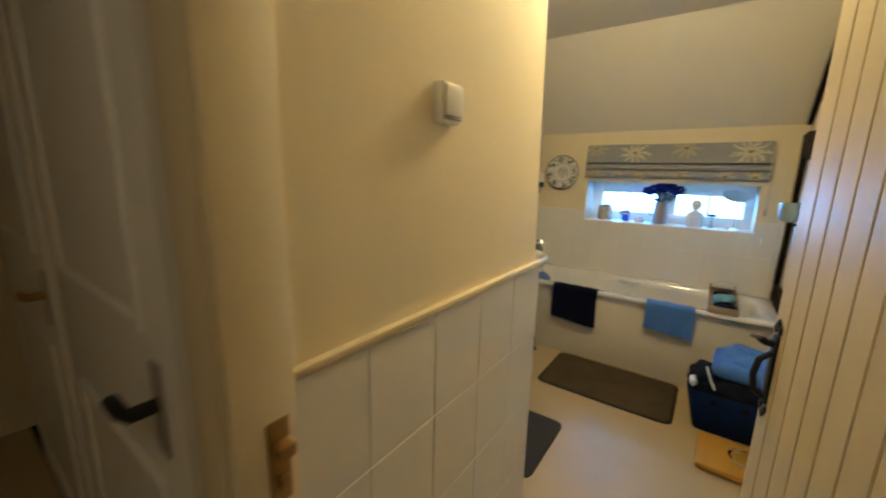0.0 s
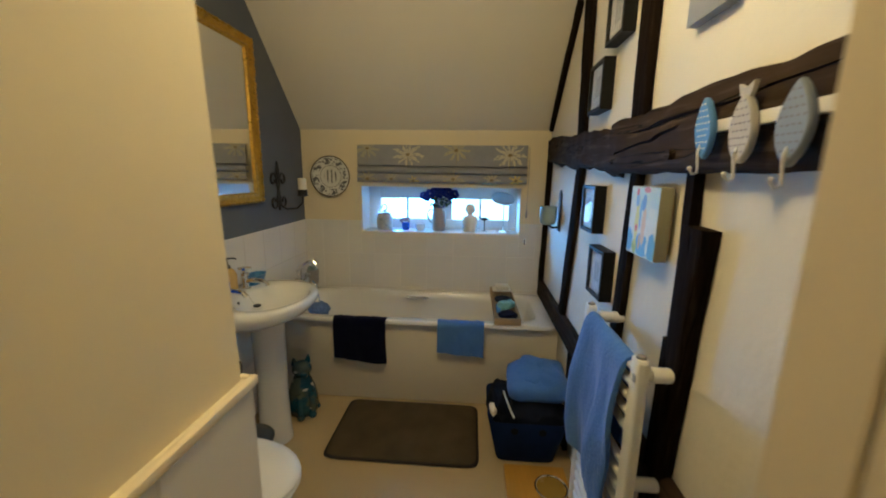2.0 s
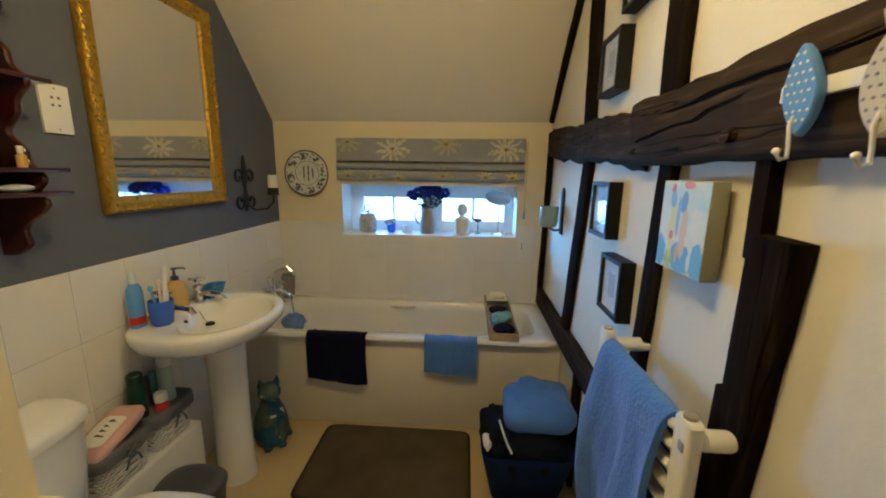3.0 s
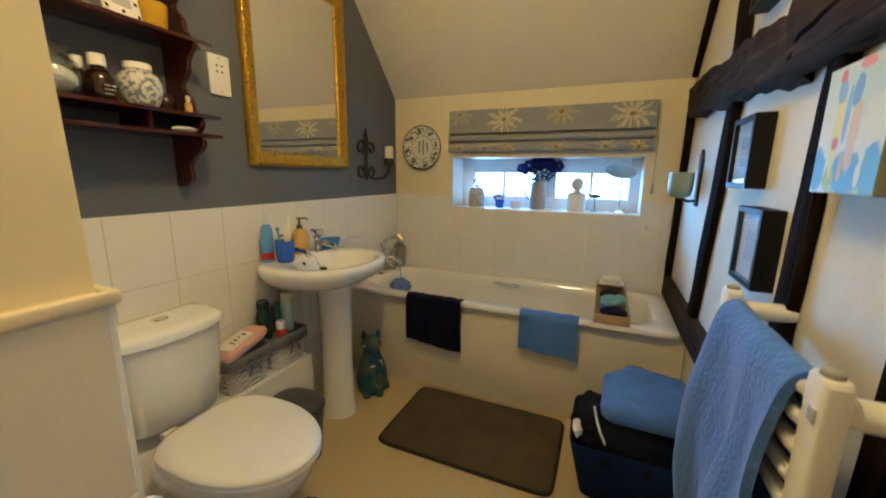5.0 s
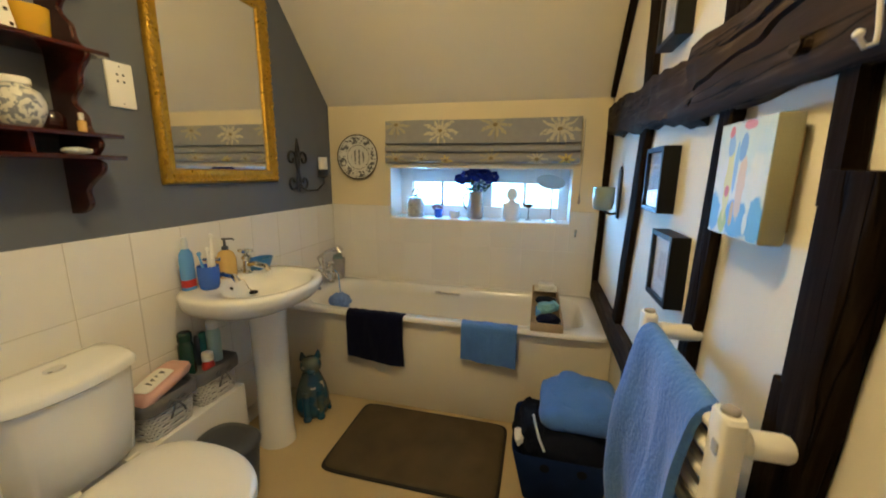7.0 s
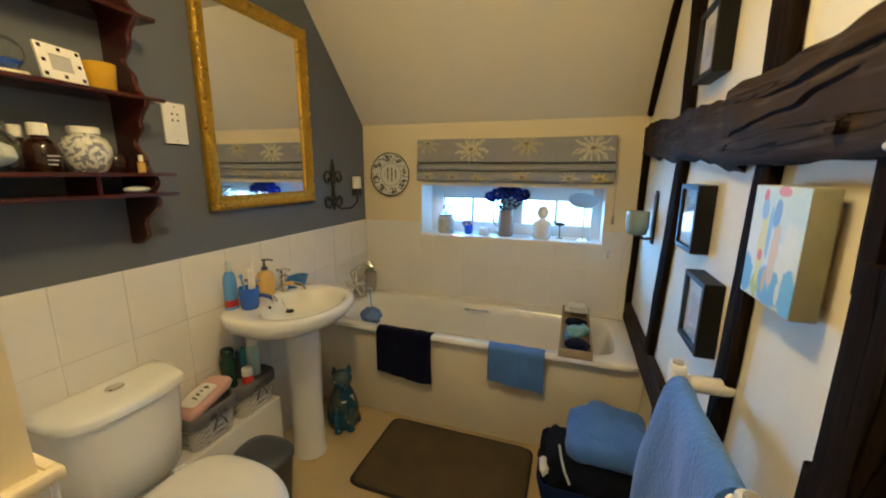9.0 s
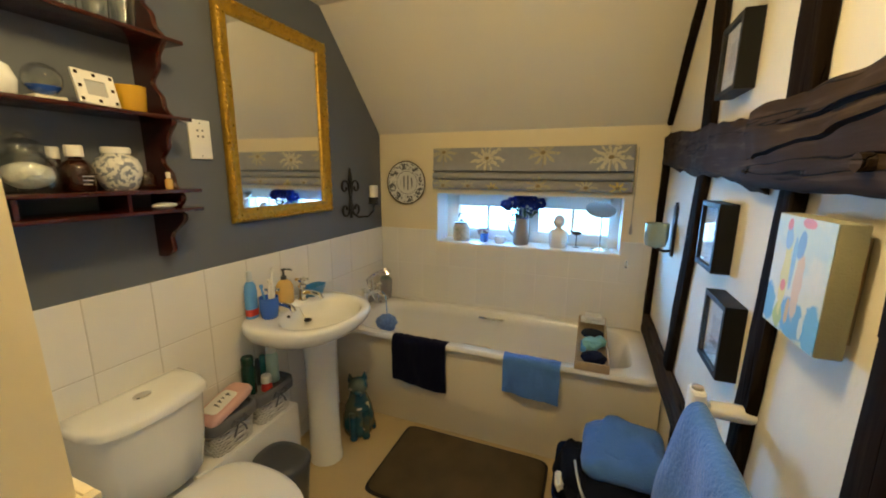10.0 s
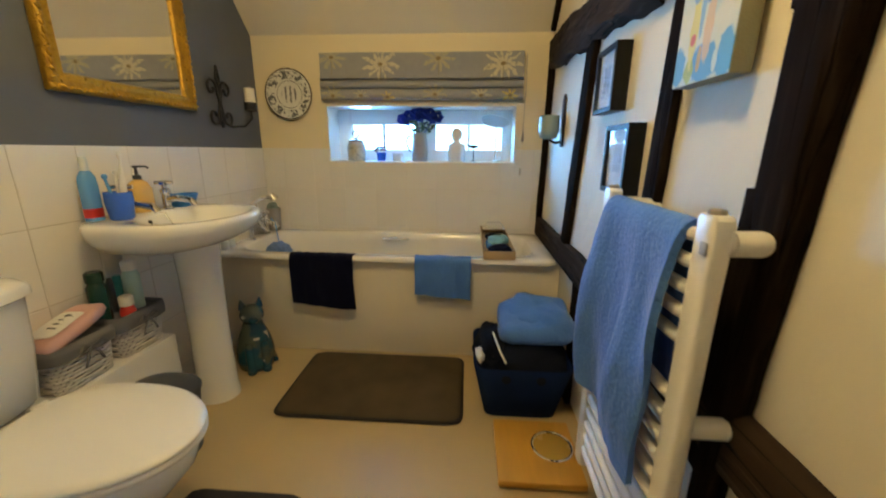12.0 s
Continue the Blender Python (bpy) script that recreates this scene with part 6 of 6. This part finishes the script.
for k, (dx, dy, dz, r) in enumerate(((-0.115, 0.0, 0.275, 0.034), (-0.06, -0.02, 0.29, 0.042), (0.0, -0.02, 0.30, 0.046), (0.065, -0.01, 0.305, 0.044), (0.115, 0.0, 0.29, 0.040), (0.03, 0.03, 0.315, 0.04), (-0.03, 0.03, 0.31, 0.04), (0.09, -0.03, 0.275, 0.034), (-0.09, -0.03, 0.262, 0.03))):
    bm = B()
    c = Vector((-0.155 + dx, SY + dy, SZ + dz - 0.012))
    for q in range(70):
        zc = 1 - 2 * (q + 0.5) / 70
        a = q * 2.39996
        d = Vector((math.sqrt(1 - zc * zc) * math.cos(a), math.sqrt(1 - zc * zc) * math.sin(a), zc))
        s = d.orthogonal().normalized() if q % 2 else d.cross(d.orthogonal()).normalized()
        o = d.cross(s)
        rr = r * rng.uniform(0.85, 1.1)
        v = [bm.verts.new(p) for p in (c + d * rr * 0.35, c + d * rr * 0.8 + s * rr * 0.3, c + d * rr + o * rr * 0.15, c + d * rr * 0.8 - s * rr * 0.3)]
        bm.faces.new(v)
    tube(bm, [c, c * 0.5 + Vector((-0.155, SY, SZ + 0.15)) * 0.5, Vector((-0.155, SY, SZ + 0.12))], 0.0025, 5)
    part("bloom", bm, M_bloom, jug, "deep blue artificial bloom")
bm = lathe(B(), 0.085, SY, [(0.05, SZ), (0.054, SZ + 0.005), (0.058, SZ + 0.10), (0.05, SZ + 0.112), (0.022, SZ + 0.122), (0.018, SZ + 0.135)], 28)
blob(bm, (0.085, SY, SZ + 0.168), 0.040, 9, (0.95, 0.95, 1.05), 0.04)
solo("bust_pot", bm, M_ceramic, "white china figure pot standing on the sill", "ornament", sharp=70)
bm = blob(B(), (0.195, SY + 0.02, SZ + 0.095), 0.02, 8, (1.6, 0.7, 0.6), 0.2)
tube(bm, [(0.195, SY + 0.02, SZ + 0.09), (0.195, SY + 0.02, SZ + 0.001)], 0.003, 6)
tube(bm, [(0.175, SY + 0.02, SZ + 0.0025), (0.215, SY + 0.02, SZ + 0.0025)], 0.0025, 6)
tube(bm, [(0.165, SY + 0.02, SZ + 0.102), (0.15, SY + 0.02, SZ + 0.112)], 0.006, 6)
solo("bird_ornament", bm, M_black, "small dark bird ornament on a wire stand", "ornament")
vm = thing("shaving_mirror", "round chrome magnifying mirror on a slim stand", "mirror", (0.335, SY, SZ))
part("base", lathe(B(), 0.335, SY, [(0.055, SZ), (0.055, SZ + 0.006), (0.02, SZ + 0.012), (0.006, SZ + 0.016)], 32), M_chrome, vm)
part("stem", tube(B(), [(0.335, SY, SZ + 0.014), (0.335, SY, SZ + 0.20), (0.335, SY, SZ + 0.235)], 0.005, 10), M_chrome, vm)
bm = B()
nrm = Vector((0.12, -0.45, 0.88)).normalized()
sx_ = nrm.orthogonal().normalized()
sy_ = nrm.cross(sx_)
cc = Vector((0.325, SY, SZ + 0.25))
loft(bm, [[cc + nrm * h + (sx_ * math.cos(2 * math.pi * i / 40) + sy_ * math.sin(2 * math.pi * i / 40)) * r for i in range(40)] for r, h in ((0.083, -0.008), (0.090, 0.0), (0.088, 0.006), (0.079, 0.004), (0.01, 0.003))])
part("disc", bm, M_chrome, vm, "tilted round mirror disc", sharp=50)

# ---------------------------------------------------------------- toilet roll
tr = thing("toilet_roll", "white toilet roll on a chrome holder behind the partition", "toilet roll", (-0.40, YS + 0.07, 0.63))
bm = B()
rings = []
for x, r in ((-0.455, 0.02), (-0.455, 0.055), (-0.345, 0.055), (-0.345, 0.02)):
    rings.append([(x, YS + 0.07 + r * math.cos(2 * math.pi * i / 32), 0.60 + r * math.sin(2 * math.pi * i / 32)) for i in range(32)])
loft(bm, rings + [rings[0]], caps=False)
part("roll", bm, M_cotton, tr)
bm = tube(B(), [(-0.47, YS + 0.001, 0.60), (-0.47, YS + 0.07, 0.60), (-0.46, YS + 0.07, 0.60), (-0.335, YS + 0.07, 0.60)], 0.006, 8)
part("holder", bm, M_chrome, tr)

# ---------------------------------------------------------------- wall tiles
TW, TH, G = 0.199, 0.25, 0.0011


def tile_mesh(wall, a0, a1, b0, b1, c=0.0095):
    bm = B()
    rows = [[wall(*p) for p in ((a0 + i, b0 + i, h), (a1 - i, b0 + i, h), (a1 - i, b1 - i, h), (a0 + i, b1 - i, h))] for i, h in ((0, 0.0042), (0, c - 0.0014), (0.0018, c))]
    loft(bm, rows)
    return bm


def tiled(parent, wall, a_lo, a_hi, b_hi, a_ref, holes=(), m=M_tile, b_lo=0.0):
    """Tiles of a wall between a_lo and a_hi from b_hi down; a joint lies at a_ref."""
    shared = {}
    a = a_ref - math.ceil((a_ref - a_lo) / TW) * TW
    while a < a_hi - 0.004:
        b = b_hi
        while b > b_lo + 0.004:
            rects = [(max(a, a_lo), min(a + TW, a_hi), max(b - TH, b_lo), b)]
            for h0, h1, v0, v1 in holes:
                out = []
                for r in rects:
                    if r[1] <= h0 or r[0] >= h1 or r[3] <= v0 or r[2] >= v1:
                        out.append(r)
                        continue
                    if r[0] < h0:
                        out.append((r[0], h0, r[2], r[3]))
                    if r[1] > h1:
                        out.append((h1, r[1], r[2], r[3]))
                    if r[2] < v0:
                        out.append((max(r[0], h0), min(r[1], h1), r[2], v0))
                rects = out
            for r in rects:
                if r[1] - r[0] < 0.012 or r[3] - r[2] < 0.012:
                    continue
                key = (round(r[1] - r[0], 4), round(r[3] - r[2], 4))
                at = Vector(wall(r[0], r[2], 0))
                if key not in shared:
                    bm = tile_mesh(wall, r[0] + G, r[1] - G, r[2] + G, r[3] - G)
                    for v in bm.verts:
                        v.co -= at
                    o = part("tile", bm, m, None, sharp=20)
                    shared[key] = o.data
                else:
                    o = new("tile", shared[key])
                o.parent = parent
                o.location = at - origin(parent)
            b -= TH
        a += TW


def on_partition(a, b, c):
    return (XS + c, a, b)


part("grout", slab(B(), on_left, YS, YW, 0, TILE - 0.003, 0, 0.0078), M_grout, wall_left)
bm = B()
for r in ((XL, XR, 0, WZ0 - 0.003), (XL, WX0 - 0.002, WZ0 - 0.003, TILE - 0.003), (WX1 + 0.002, XR, WZ0 - 0.003, TILE - 0.003)):
    slab(bm, on_window, *r, 0, 0.0078)
part("grout", bm, M_tile, wall_window)
part("grout", slab(B(), on_partition, YD + 0.08, YS, 0, TILE - 0.003, 0, 0.0078), M_tile, partition)
tiled(wall_left, on_left, YS + 0.003, YW - 0.011, TILE, 1.758)
tiled(wall_window, on_window, XL + 0.011, XR - 0.003, TILE, XL + 0.14, holes=((WX0 - 0.002, WX1 + 0.002, WZ0 - 0.004, WZ1),))
tiled(partition, on_partition, YD + 0.082, YS, TILE - 0.012, 1.345)
solo("tile_trim", box(boxb(XS, XS + 0.014, YD + 0.08, YS + 0.012, TILE - 0.012, TILE + 0.004, 0.003), -1.1, XS, YS, YS + 0.012, TILE - 0.012, TILE + 0.004, 0.003), M_gloss, "cream moulded trim along the top of the tiles", "trim", **S)
part("grout", boxb(XL + 0.012, XS, YS, YS + 0.008, 0, TILE - 0.014), M_tile, partition)
solo("oak_peg", tube(B(), [(XR - 0.06, 1.80, 1.483), (XR - 0.03, 1.80, 1.483)], 0.013, 9), M_timber, "worn oak peg driven into the rail", "peg")
